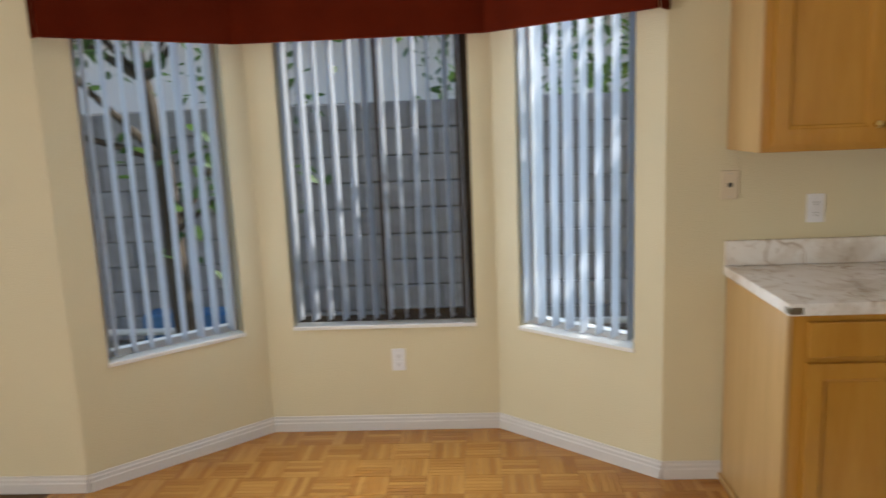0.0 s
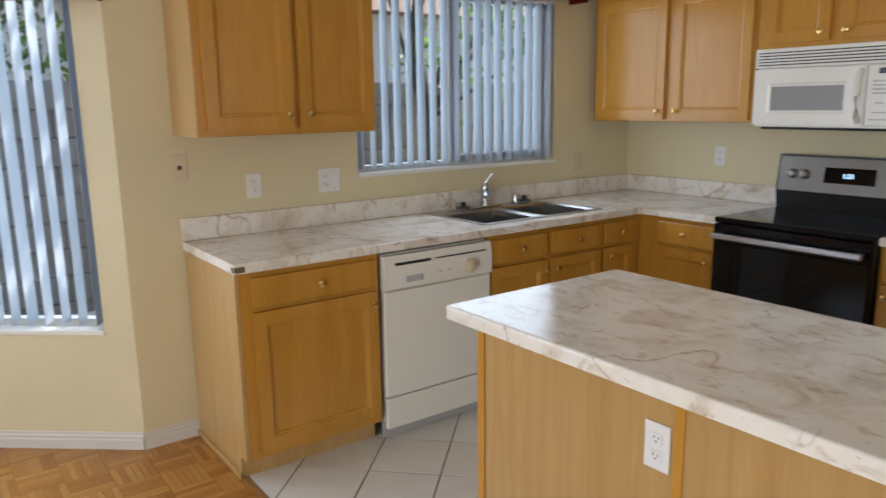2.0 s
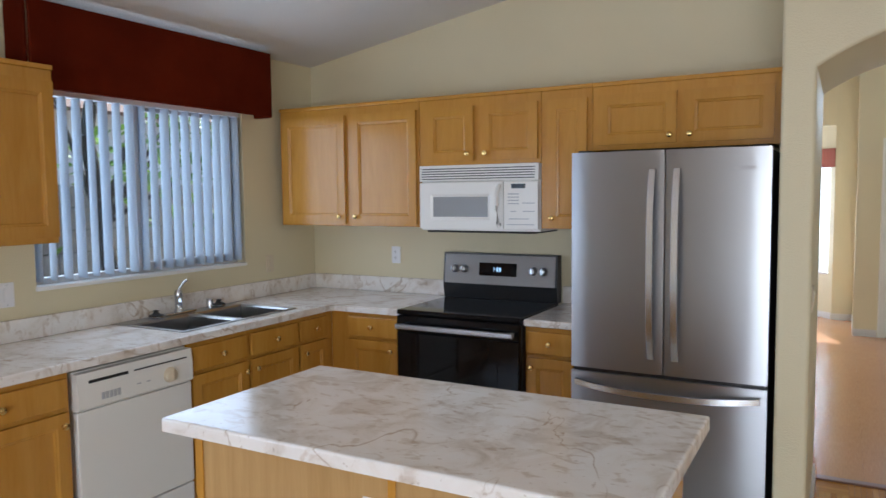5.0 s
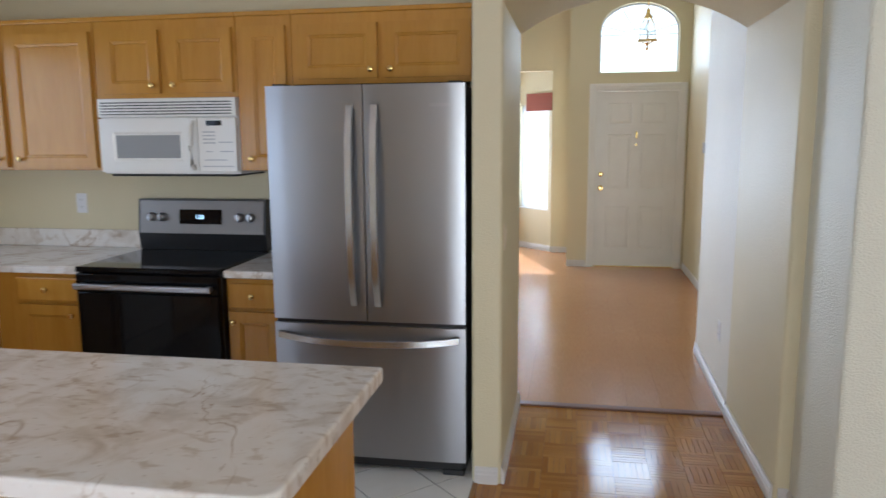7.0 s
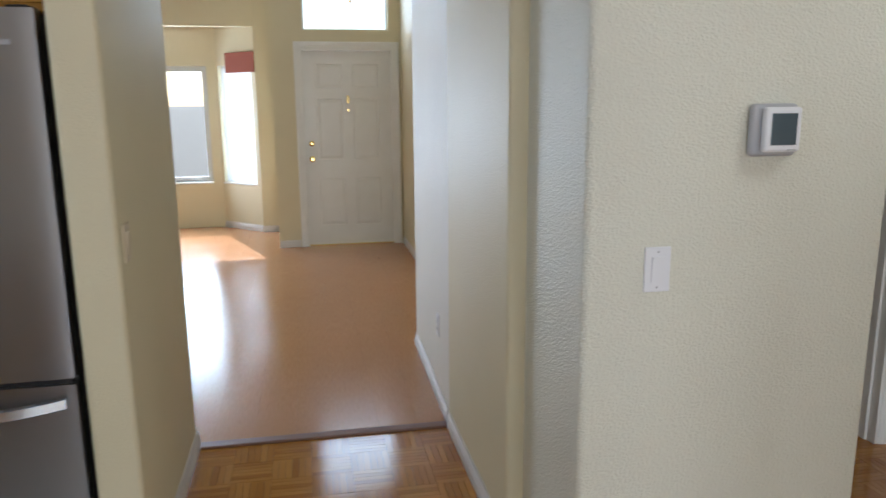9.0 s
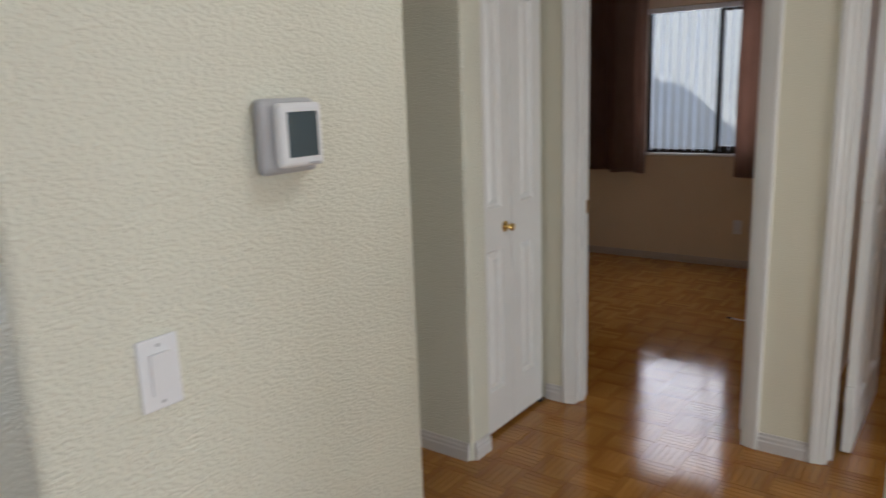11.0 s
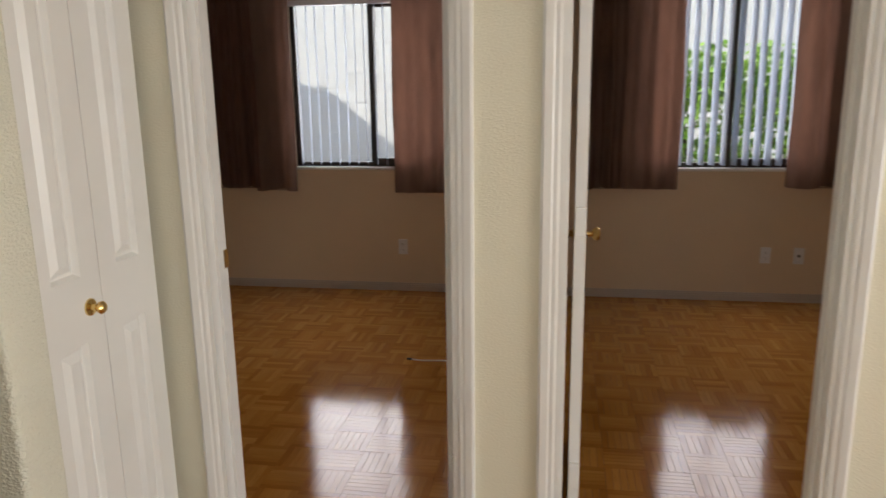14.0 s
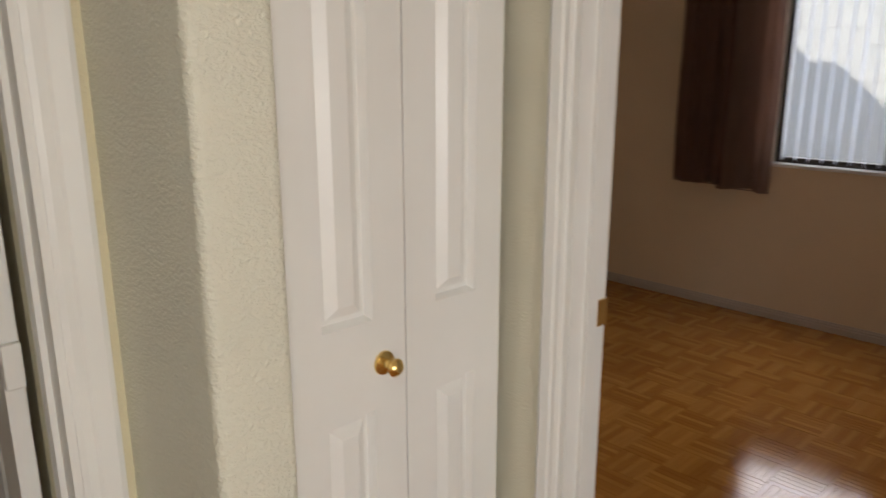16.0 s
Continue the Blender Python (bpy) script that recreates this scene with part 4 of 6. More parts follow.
chip = [(1.69 + c_ + (c_ + 0.0015) * math.cos(a), 0.012 + c_ + (c_ + 0.0015) * math.sin(a)) for a in turn_[1:6]]
chip += [(1.69 + c_ + (c_ - 0.01) * math.cos(a), 0.012 + c_ + (c_ - 0.01) * math.sin(a)) for a in turn_[5:0:-1]]
part("worn_corner", extrude_poly(bmesh.new(), chip, 2, 0.8755, 0.898), CHIP, tp, "worn corner with bare dark chipboard")


# ---- plates ----
def plate(name, m, kind, mat=PLASTIC, w=0.07, h=0.115, label=""):
    """A wall plate; local x along the wall, y into the wall, z up, centred."""
    p = thing(name, m, label or "white plastic wall plate", {"outlet": "outlet", "switch": "light switch", "jack": "wall plate"}.get(kind, "outlet"))
    part("cover", box(bmesh.new(), -w / 2, w / 2, -0.006, 0.0, -h / 2, h / 2, 0.003), mat, p)
    gangs = 2 if w > 0.1 else 1
    for g in range(gangs):
        ox = 0 if gangs == 1 else (-0.023 + 0.046 * g)
        k = kind if gangs == 1 else ("outlet" if g == 0 else "switch")
        if k == "outlet":
            for z in (-0.021, 0.021):
                so = part("socket", box(bmesh.new(), ox - 0.016, ox + 0.016, -0.0085, -0.006, z - 0.0135, z + 0.0135, 0.002), mat, p)
                bm = bmesh.new()
                box(bm, ox - 0.0075, ox - 0.0055, -0.0092, -0.0084, z - 0.001, z + 0.007), box(bm, ox + 0.0055, ox + 0.0075, -0.0092, -0.0084, z - 0.001, z + 0.006)
                box(bm, ox - 0.002, ox + 0.002, -0.0092, -0.0084, z - 0.009, z - 0.005)
                part("slots", bm, BLACK, so, "dark slots")
        elif k == "switch":
            bm = extrude_poly(bmesh.new(), [(-0.0065, -0.033), (-0.0085, -0.033), (-0.0125, 0.033), (-0.0065, 0.033)], 0, ox - 0.0165, ox + 0.0165)
            part("rocker", bm, mat, p)
            for z in (0.045, -0.045):
                part("screw", cyl(bmesh.new(), (ox, -0.0055, z), (ox, -0.0068, z), 0.003), GREY_PLASTIC, p)
        else:
            part("jack", cyl(box(bmesh.new(), -0.009, 0.009, -0.0075, -0.006, -0.009, 0.009, 0.001), (0, -0.006, 0.0), (0, -0.0078, 0.0), 0.005), BLACK, p, "small dark socket")
            for z in (0.045, -0.045):
                part("screw", cyl(bmesh.new(), (0, -0.0055, z), (0, -0.0068, z), 0.003), GREY_PLASTIC, p)
    return p


plate("wall_plate", pose(1.40, YN, 1.245), "jack", IVORY, label="ivory telephone jack plate on the kitchen wall")
plate("outlet", pose(1.735, YN, 1.142), "outlet", label="white duplex outlet above the worktop")
plate("outlet", pose(2.125, YN, 1.14), "outlet", PLASTIC, 0.116, label="white two-gang outlet and switch plate above the worktop")
plate("light_switch", pose(3.895, YN, 1.13), "switch", IVORY, label="ivory switch plate beside the sink window")
plate("outlet", pose(XE, 2.33, 1.175, 0, 0, -90), "outlet", label="white duplex outlet above the corner worktop")
plate("outlet", pose(-0.02, 3.585, 0.37), "outlet", label="white duplex outlet below the bay window")
plate("outlet", pose(IX0 - 0.0005, 0.745, 0.725, 0, 0, -90), "outlet", label="white duplex outlet on the island side")
plate("light_switch", pose(TH_X, -1.592, 1.103, 0, 0, -90), "switch", label="white rocker light switch on textured wall")
plate("light_switch", pose(3.70, ya, 1.115, 0, 0, 0), "switch", IVORY, label="ivory switch plate inside the passage")
plate("outlet", pose(4.95, -1.373, 0.40, 0, 0, 180), "outlet", label="white outlet low on the passage wall")
plate("outlet", pose(3.635, SOUTH, 0.337, 0, 0, 180), "outlet", label="white duplex outlet on the bedroom wall")
plate("outlet", pose(1.078, SOUTH, 0.33, 0, 0, 180), "outlet", label="white duplex outlet on the bedroom wall")
plate("wall_plate", pose(0.86, SOUTH, 0.33, 0, 0, 180), "jack", label="white cable plate on the bedroom wall")
plate("outlet", pose(7.95, -1.765, 0.31, 0, 0, 180), "outlet", label="white outlet low on the entrance wall")
plate("light_switch", pose(7.86, -1.765, 1.12, 0, 0, 180), "switch", label="white switch on the entrance wall")


# ---- refrigerator ----
fr = thing("refrigerator", pose(3.64, 0.846, 0, 0, 0, -90), "stainless steel french-door refrigerator with bottom freezer", "refrigerator")
FW, FH = 0.892, 1.765
part("cabinet", box(bmesh.new(), 0.004, FW - 0.004, 0.045, 0.70, 0.03, FH, 0.004), DARK, fr, "dark grey side casing")


def bowed(x0, x1, z0, z1, sag=0.005, n=10, total=FW):
    """A door skin that bows outwards very slightly over the whole width of the refrigerator."""
    bm = bmesh.new()
    pts = [(x0, 0.042)]
    for i in range(n + 1):
        x = x0 + (x1 - x0) * i / n
        u = 2 * x / total - 1
        e = 0.003 if i in (0, n) else 0.0
        pts.append((x, -sag * (1 - u * u) + e))
    pts.append((x1, 0.042))
    return extrude_poly(bm, pts, 2, z0, z1)


for x0, x1 in ((0.0, FW / 2 - 0.003), (FW / 2 + 0.003, FW)):
    dr = smooth(part("door", bowed(x0, x1, 0.725, 1.772), STEEL, fr), 30)
    hx = FW / 2 - 0.055 if x0 == 0 else FW / 2 + 0.055
    bm = bmesh.new()
    prof = [(-0.018, 0.0), (0.018, 0.0), (0.014, -0.012), (-0.014, -0.012)]
    rings = []
    for i in range(13):
        u = i / 12
        z = 0.80 + 0.885 * u
        off = -0.012 - 0.048 * (1 - abs(2 * u - 1) ** 3)
        rings.append([bm.verts.new((hx + p, off + q, z)) for p, q in prof])
    for a, b in zip(rings, rings[1:]):
        for k in range(4):
            bm.faces.new((a[k], a[(k + 1) % 4], b[(k + 1) % 4], b[k]))
    bm.faces.new(rings[0][::-1]), bm.faces.new(rings[-1])
    bmesh.ops.recalc_face_normals(bm, faces=bm.faces)
    smooth(part("handle", bm, SATIN, dr, "bowed bright steel handle"), 60)
fz = smooth(part("freezer_drawer", bowed(0.0, FW, 0.075, 0.705), STEEL, fr), 30)
bm = bmesh.new()
rings = []
for i in range(15):
    u = i / 14
    x = 0.025 + (FW - 0.05) * u
    off = -0.012 - 0.045 * (1 - abs(2 * u - 1) ** 3)
    sag = -0.02 * (1 - (2 * u - 1) ** 2)
    rings.append([bm.verts.new((x, off + q, 0.655 + sag + p)) for p, q in [(-0.018, 0.0), (0.018, 0.0), (0.014, -0.012), (-0.014, -0.012)]])
for a, b in zip(rings, rings[1:]):
    for k in range(4):
        bm.faces.new((a[k], a[(k + 1) % 4], b[(k + 1) % 4], b[k]))
bm.faces.new(rings[0][::-1]), bm.faces.new(rings[-1])
bmesh.ops.recalc_face_normals(bm, faces=bm.faces)
smooth(part("handle", bm, SATIN, fz, "bowed bright steel handle"), 60)
part("gasket", box(bmesh.new(), 0.01, FW - 0.01, 0.012, 0.044, 0.70, 0.73), BLACK, fr, "dark seal between the doors")
part("kick_grille", box(bmesh.new(), 0.02, FW - 0.02, 0.03, 0.06, 0.02, 0.07, 0.003), DARK, fr)
part("badge", box(bmesh.new(), 0.74, 0.83, -0.0075, -0.0035, 1.675, 1.689), INK, fr, "small grey badge")
for x in (0.06, FW - 0.06):
    part("foot", box(bmesh.new(), x - 0.05, x + 0.05, 0.02, 0.1, 0.003, 0.03, 0.004), DARK, fr)
for x in (0.02, FW - 0.08):
    part("hinge_cap", box(bmesh.new(), x, x + 0.06, 0.03, 0.12, FH, FH + 0.018, 0.006), DARK, fr)

# ---- range ----
rg = thing("range", pose(3.705, 1.912, 0, 0, 0, -90), "stainless and black electric range with glass cooktop", "range")
W = 0.762
part("body", box(bmesh.new(), 0.003, W - 0.003, 0.04, 0.64, 0.03, 0.895, 0.003), BLACK, rg)
part("cooktop", box(bmesh.new(), 0.0, W, 0.0, 0.60, 0.898, 0.926, 0.008, 3), BLACK_GLASS, rg, "black glass cooktop")
dr = part("oven_door", box(bmesh.new(), 0.004, W - 0.004, 0.0, 0.038, 0.255, 0.80, 0.005), BLACK_GLASS, rg, "black glass oven door")
part("door_window", box(bmesh.new(), 0.13, W - 0.13, -0.0015, 0.001, 0.36, 0.67, 0.001), BLACK_GLASS, dr)
part("top_band", box(bmesh.new(), 0.004, W - 0.004, -0.002, 0.038, 0.802, 0.893, 0.004), BLACK_GLASS, rg, "black glass band")
bm = box(bmesh.new(), 0.02, W - 0.02, -0.055, -0.03, 0.822, 0.852, 0.008, 3)
box(bm, 0.03, 0.06, -0.032, 0.0, 0.826, 0.848, 0.003), box(bm, W - 0.06, W - 0.03, -0.032, 0.0, 0.826, 0.848, 0.003)
part("handle", bm, STEEL, rg, "brushed steel bar handle")
part("drawer", box(bmesh.new(), 0.004, W - 0.004, 0.002, 0.038, 0.06, 0.245, 0.005), STEEL, rg, "brushed steel storage drawer")
for x in (0.05, W - 0.05):
    part("foot", cyl(bmesh.new(), (x, 0.1, 0.004), (x, 0.1, 0.032), 0.02), DARK, rg)
bg = part("backguard", extrude_poly(bmesh.new(), [(0.575, 0.927), (0.56, 1.02), (0.585, 1.21), (0.64, 1.21), (0.64, 0.927)], 0, 0.0, W), BLACK, rg, "black backguard")
part("control_panel", extrude_poly(bmesh.new(), [(0.5560, 1.022), (0.5805, 1.202), (0.586, 1.202), (0.562, 1.022)], 0, 0.012, W - 0.012), PANEL_STEEL, rg, "brushed steel control panel")
part("display", extrude_poly(bmesh.new(), [(0.5585, 1.075), (0.5690, 1.155), (0.573, 1.155), (0.5625, 1.075)], 0, 0.255, 0.505), BLACK_GLASS, rg, "black clock display")
tx = bpy.data.curves.new("clock_text", "FONT")
tx.body, tx.size, tx.extrude, tx.align_x = "1:23", 0.032, 0.0005, "CENTER"
to = new("clock_digits", tx)
bpy.context.view_layer.update()
me = bpy.data.meshes.new_from_object(to.evaluated_get(bpy.context.evaluated_depsgraph_get()))
bpy.data.objects.remove(to)
me.materials.append(DIGIT)
to = new("clock_digits", me)
to.parent = rg
to.matrix_basis = pose(0.375, 0.5615, 1.104, 90 - 7.5, 0, 0)
tagged(to, "glowing blue-white clock digits")
for x in (0.085, 0.15, W - 0.15, W - 0.085):
    k = part("knob", lathe(bmesh.new(), [(0.026, 0), (0.026, 0.006), (0.021, 0.010), (0.019, 0.028), (0.015, 0.031)], pose(x, 0.566, 1.112, 90 - 7.5, 0, 0), 18), STEEL, rg, "steel control knob")
    smooth(k)
    part("grip", box(bmesh.new(), -0.004, 0.004, -0.018, 0.018, 0.030, 0.036, 0.001), CHROME, k, m=pose(x, 0.566, 1.112, 90 - 7.5, 0, 0))

# ---- microwave ----
mw = thing("microwave", pose(3.97, 1.905, 1.366, 0, 0, -90), "white over-the-range microwave with vent grille", "microwave")
MW, MH = 0.757, 0.382
part("body", box(bmesh.new(), 0, MW, 0.03, 0.40, 0, MH, 0.003), APPLIANCE, mw)
part("door", panelled(bmesh.new(), 0.003, 0.545, 0.012, 0.282, 0.0, 0.03, [(0.075, 0.465, 0.065, 0.215)], [(0.008, 0.004), (0.012, 0.006)]), APPLIANCE, mw)
part("door_window", box(bmesh.new(), 0.092, 0.448, 0.004, 0.0065, 0.082, 0.198, 0.001), MESH_GLASS, mw, "grey mesh-backed glass window")
bm = tube(bmesh.new(), [(0.522, 0.005, 0.03), (0.522, -0.022, 0.05), (0.522, -0.032, 0.145), (0.522, -0.022, 0.24), (0.522, 0.005, 0.262)], 0.013, 10)
smooth(part("handle", bm, APPLIANCE, mw))
part("control_panel", box(bmesh.new(), 0.548, MW - 0.003, 0.0, 0.03, 0.012, 0.282, 0.004), APPLIANCE, mw)
part("display", box(bmesh.new(), 0.595, 0.68, -0.001, 0.003, 0.243, 0.268, 0.001), BLACK_GLASS, mw, "dark display")
for r in range(4):
    for c in range(4):
        part("button", box(bmesh.new(), 0.575 + c * 0.017, 0.589 + c * 0.017, -0.001, 0.002, 0.208 - r * 0.018, 0.215 - r * 0.018), INK, mw)
for x0, x1, z in ((0.66, 0.735, 0.158), (0.665, 0.735, 0.112), (0.59, 0.625, 0.112), (0.58, 0.70, 0.07), (0.57, 0.735, 0.038)):
    part("marking", box(bmesh.new(), x0, x1, -0.0008, 0.002, z, z + 0.005), INK if z > 0.1 else GREY_PLASTIC, mw, "grey printed bar")
gr = part("grille", box(bmesh.new(), 0.0, MW, 0.002, 0.03, 0.288, MH, 0.004), APPLIANCE, mw)
for i in range(5):
    part("grille_slot", box(bmesh.new(), 0.018, MW - 0.022, 0.0005, 0.004, 0.300 + i * 0.0145, 0.3055 + i * 0.0145), BLACK, gr, "dark vent slot")
part("underside", box(bmesh.new(), 0.03, MW - 0.03, 0.04, 0.39, -0.012, -0.0005, 0.003), DARK, mw)

# ---- dishwasher ----
dw = thing("dishwasher", pose(2.045, 2.40, 0), "white built-in dishwasher with dial control panel", "dishwasher")
DW = 0.594
part("body", box(bmesh.new(), 0.005, DW - 0.005, 0.035, 0.6, 0.09, 0.865), APPLIANCE, dw)
part("door", box(bmesh.new(), 0.0, DW, 0.0, 0.034, 0.215, 0.70, 0.006, 3), APPLIANCE, dw)
cp = part("control_panel", extrude_poly(bmesh.new(), [(0.0, 0.704), (-0.012, 0.715), (-0.012, 0.80), (-0.004, 0.86), (0.034, 0.86), (0.034, 0.704)], 0, 0.0, DW), APPLIANCE, dw)
part("vent", box(bmesh.new(), 0.05, 0.24, -0.0125, 0.004, 0.815, 0.828, 0.002), BLACK, cp, "dark vent slot")
part("trim_line", box(bmesh.new(), 0.27, 0.56, -0.0115, 0.002, 0.820, 0.826), BLACK, cp)
for i in range(5):
    part("button", box(bmesh.new(), 0.105 + i * 0.019, 0.120 + i * 0.019, -0.016, -0.01, 0.735, 0.765, 0.002), GREY_PLASTIC, cp, "grey push button")
smooth(part("dial", lathe(bmesh.new(), [(0.036, 0.0), (0.036, 0.004), (0.030, 0.008), (0.028, 0.02), (0.024, 0.022)], pose(0.46, -0.012, 0.762, 90, 0, 0), 24), IVORY, cp, "cream round dial"))
part("pointer", box(bmesh.new(), 0.456, 0.464, -0.040, -0.033, 0.738, 0.786, 0.002), IVORY, cp)
for x in (0.28, 0.33):
    part("marking", box(bmesh.new(), x, x + 0.022, -0.0128, -0.011, 0.758, 0.763), INK, cp, "grey printed bar")
part("lower_panel", box(bmesh.new(), 0.0, DW, 0.004, 0.034, 0.062, 0.207, 0.005, 3), APPLIANCE, dw)
part("kick_plate", box(bmesh.new(), 0.004, DW - 0.004, 0.05, 0.065, 0.006, 0.09), GREY_PLASTIC, dw)


# ---- doors ----
RAISED = [(0.0, 0.0), (0.009, 0.013), (0.020, 0.013), (0.045, 0.003)]


def six_panel(m, w, h, label, knob_side=None, knob_z=0.92, flip=False, name="door"):
    """A white moulded six-panel leaf; local x from the hinge edge, y through the thickness."""
    d = thing(name, m, label, "door", kind="structure")
    st, mid = 0.105, 0.10
    half = (w - 2 * st - mid) / 2
    rows = [(0.20, 0.80), (0.98, 1.60), (1.70, h - 0.12)]
    ps = [(x, x + half, a, b) for x in (st, st + half + mid) for a, b in rows]
    part("leaf", panelled(bmesh.new(), 0, w, 0.008, h, 0, 0.035, ps, RAISED, both=True), WHITE, d)
    if knob_side is not None:
        for s, y in ((1, 0.0), (-1, 0.035)):
            bm = lathe(bmesh.new(), [(0.032, 0), (0.032, 0.004), (0.013, 0.010), (0.011, 0.032), (0.024, 0.042), (0.028, 0.054), (0.022, 0.066), (0.006, 0.070)], pose(knob_side, y, knob_z, 90 if s > 0 else -90, 0, 0), 18)
            smooth(part("door_knob", bm, BRASS, d, "polished brass knob"))
    return d


def hinges(d, y0, y1, zs, mat=WHITE):
    for z in zs:
        part("hinge", box(bmesh.new(), -0.016, 0.0, y0, y1, z - 0.045, z + 0.045, 0.003), mat, d, "white painted hinge leaf")


def casing(name, m, w, h, label="white moulded door casing", wd=0.075, jamb=0.12, both=True):
    """Door lining and casing; local origin at the opening's left foot on the face, x across, y into the wall."""
    c = thing(name, m, label, "door frame", kind="structure")
    prof = [(0.0, 0.0), (0.0, -0.008), (wd * 0.15, -0.012), (wd * 0.35, -0.012), (wd * 0.45, -0.016), (wd * 0.85, -0.019), (wd, -0.015), (wd, 0.0)]
    for y, sg in ((0.0, 1),) + (((jamb, -1),) if both else ()):
        lp = [(-u, y + sg * v) for u, v in prof]
        rp = [(w + u, y + sg * v) for u, v in prof]
        part("casing", extrude_poly(bmesh.new(), lp, 2, 0.002, h + wd), WHITE, c)
        part("casing", extrude_poly(bmesh.new(), rp, 2, 0.002, h + wd), WHITE, c)
        part("casing", extrude_poly(bmesh.new(), [(y + sg * v, h + u) for u, v in prof], 0, 0.0, w), WHITE, c)
    for x0, x1 in ((-0.003, 0.015), (w - 0.015, w + 0.003)):
        part("jamb", box(bmesh.new(), x0, x1, -0.004, jamb + 0.004, 0.002, h), WHITE, c)
    part("head_jamb", box(bmesh.new(), 0.015, w - 0.015, -0.004, jamb + 0.004, h - 0.015, h + 0.003), WHITE, c)
    for x0, x1 in ((0.015, 0.026), (w - 0.026, w - 0.015)):
        part("stop", box(bmesh.new(), x0, x1, 0.045, 0.08, 0.002, h - 0.015), WHITE, c)
    return c


# bedroom doors: seen from the hall, x runs towards -x of the room
c1 = casing("door_frame_1", pose(3.578, BED_Y, 0, 0, 0, 180), 3.578 - 2.782, 2.04, wd=0.052)
part("latch_plate", box(bmesh.new(), 0.0145, 0.0185, 0.082, 0.128, 0.925, 0.985, 0.0005), BRASS, c1, "small brass strike plate")
c2 = casing("door_frame_2", pose(2.486, BED_Y, 0, 0, 0, 180), 2.486 - 1.71, 2.04, wd=0.054)
d1 = six_panel(pose(2.802, BED_Y - 0.135, 0, 0, 0, -89), 0.735, 2.02, "white six-panel bedroom door standing open", 0.675)
hinges(d1, 0.0, 0.03, (0.25, 1.05, 1.80))
d2 = six_panel(pose(2.405, BED_Y - 0.14, 0, 0, 0, -91), 0.735, 2.02, "white six-panel bedroom door standing wide open", 0.672)
hinges(d2, 0.0, 0.035, (0.25, 1.09, 1.80))
c3 = casing("door_frame_3", pose(4.05, -2.46, 0, 0, 0, -90), 0.735, 2.04)
d3 = six_panel(pose(4.20, -3.16, 0, 0, 0, 1), 0.70, 2.02, "white hall door standing open", 0.64)
hinges(d3, 0.0, 0.035, (0.25, 0.93, 1.80))

# bifold closet door
bf = thing("door_4", pose(3.722, -3.432, 0, 0, 0, -90), "white moulded bifold closet door, closed", "door", kind="structure")
for i in range(2):
    x0 = 0.006 + i * 0.271
    x1 = x0 + 0.268
    px0, px1 = (x0 + 0.078, x1 - 0.078)
    lf = part("leaf", panelled(bmesh.new(), x0, x1, 0.02, 2.0, 0, 0.03, [(px0, px1, 0.21, 0.84), (px0, px1, 1.02, 1.88)], [(0.0, 0.0), (0.009, 0.016), (0.017, 0.016), (0.038, 0.004)]), WHITE, bf)
    if i == 0:
        bm = lathe(bmesh.new(), [(0.024, 0), (0.023, 0.004), (0.010, 0.008), (0.009, 0.020), (0.016, 0.028), (0.018, 0.036), (0.012, 0.043), (0.004, 0.045)], pose(0.22, 0.0, 0.93, 90, 0, 0), 18)
        smooth(part("knob", bm, BRASS, lf, "polished brass knob"))
part("floor_pivot", box(bmesh.new(), 0.515, 0.55, -0.006, 0.03, 0.003, 0.016, 0.002), DARK, bf)

# front door
casing("door_frame_5", pose(9.215, -0.735, 0, 0, 0, -90), 0.937, 2.05, wd=0.07)
fd = thing("door_5", pose(9.255, -0.75, 0, 0, 0, -90), "white six-panel front door, closed", "door", kind="structure")
w = 0.907
ps = [(x, x + 0.27, a, b) for x in (0.13, 0.507) for a, b in ((0.22, 0.72), (0.92, 1.55), (1.66, 1.90))]
part("leaf", panelled(bmesh.new(), 0, w, 0.012, 2.03, 0, 0.042, ps, [(0.0, 0.0), (0.006, 0.006), (0.018, 0.006), (0.04, 0.002)]), WHITE, fd)
bm = lathe(bmesh.new(), [(0.032, 0), (0.030, 0.006), (0.011, 0.012), (0.011, 0.036), (0.026, 0.048), (0.028, 0.06), (0.018, 0.07)], pose(0.065, 0, 0.93, 90, 0, 0))
smooth(part("door_knob", bm, BRASS, fd, "polished brass knob"))
smooth(part("deadbolt", lathe(bmesh.new(), [(0.03, 0), (0.028, 0.010), (0.014, 0.016), (0.012, 0.026)], pose(0.065, 0, 1.09, 90, 0, 0)), BRASS, fd, "brass deadbolt"))
part("peephole", cyl(bmesh.new(), (0.455, 0.002, 1.43), (0.455, -0.008, 1.43), 0.012), BRASS, fd)
part("knocker", box(bmesh.new(), 0.444, 0.466, -0.012, 0.002, 1.50, 1.58, 0.005), BRASS, fd)
part("threshold", box(bmesh.new(), -0.01, w + 0.01, -0.03, 0.06, 0.0045, 0.014, 0.003), BRASS, fd, "dull brass threshold")

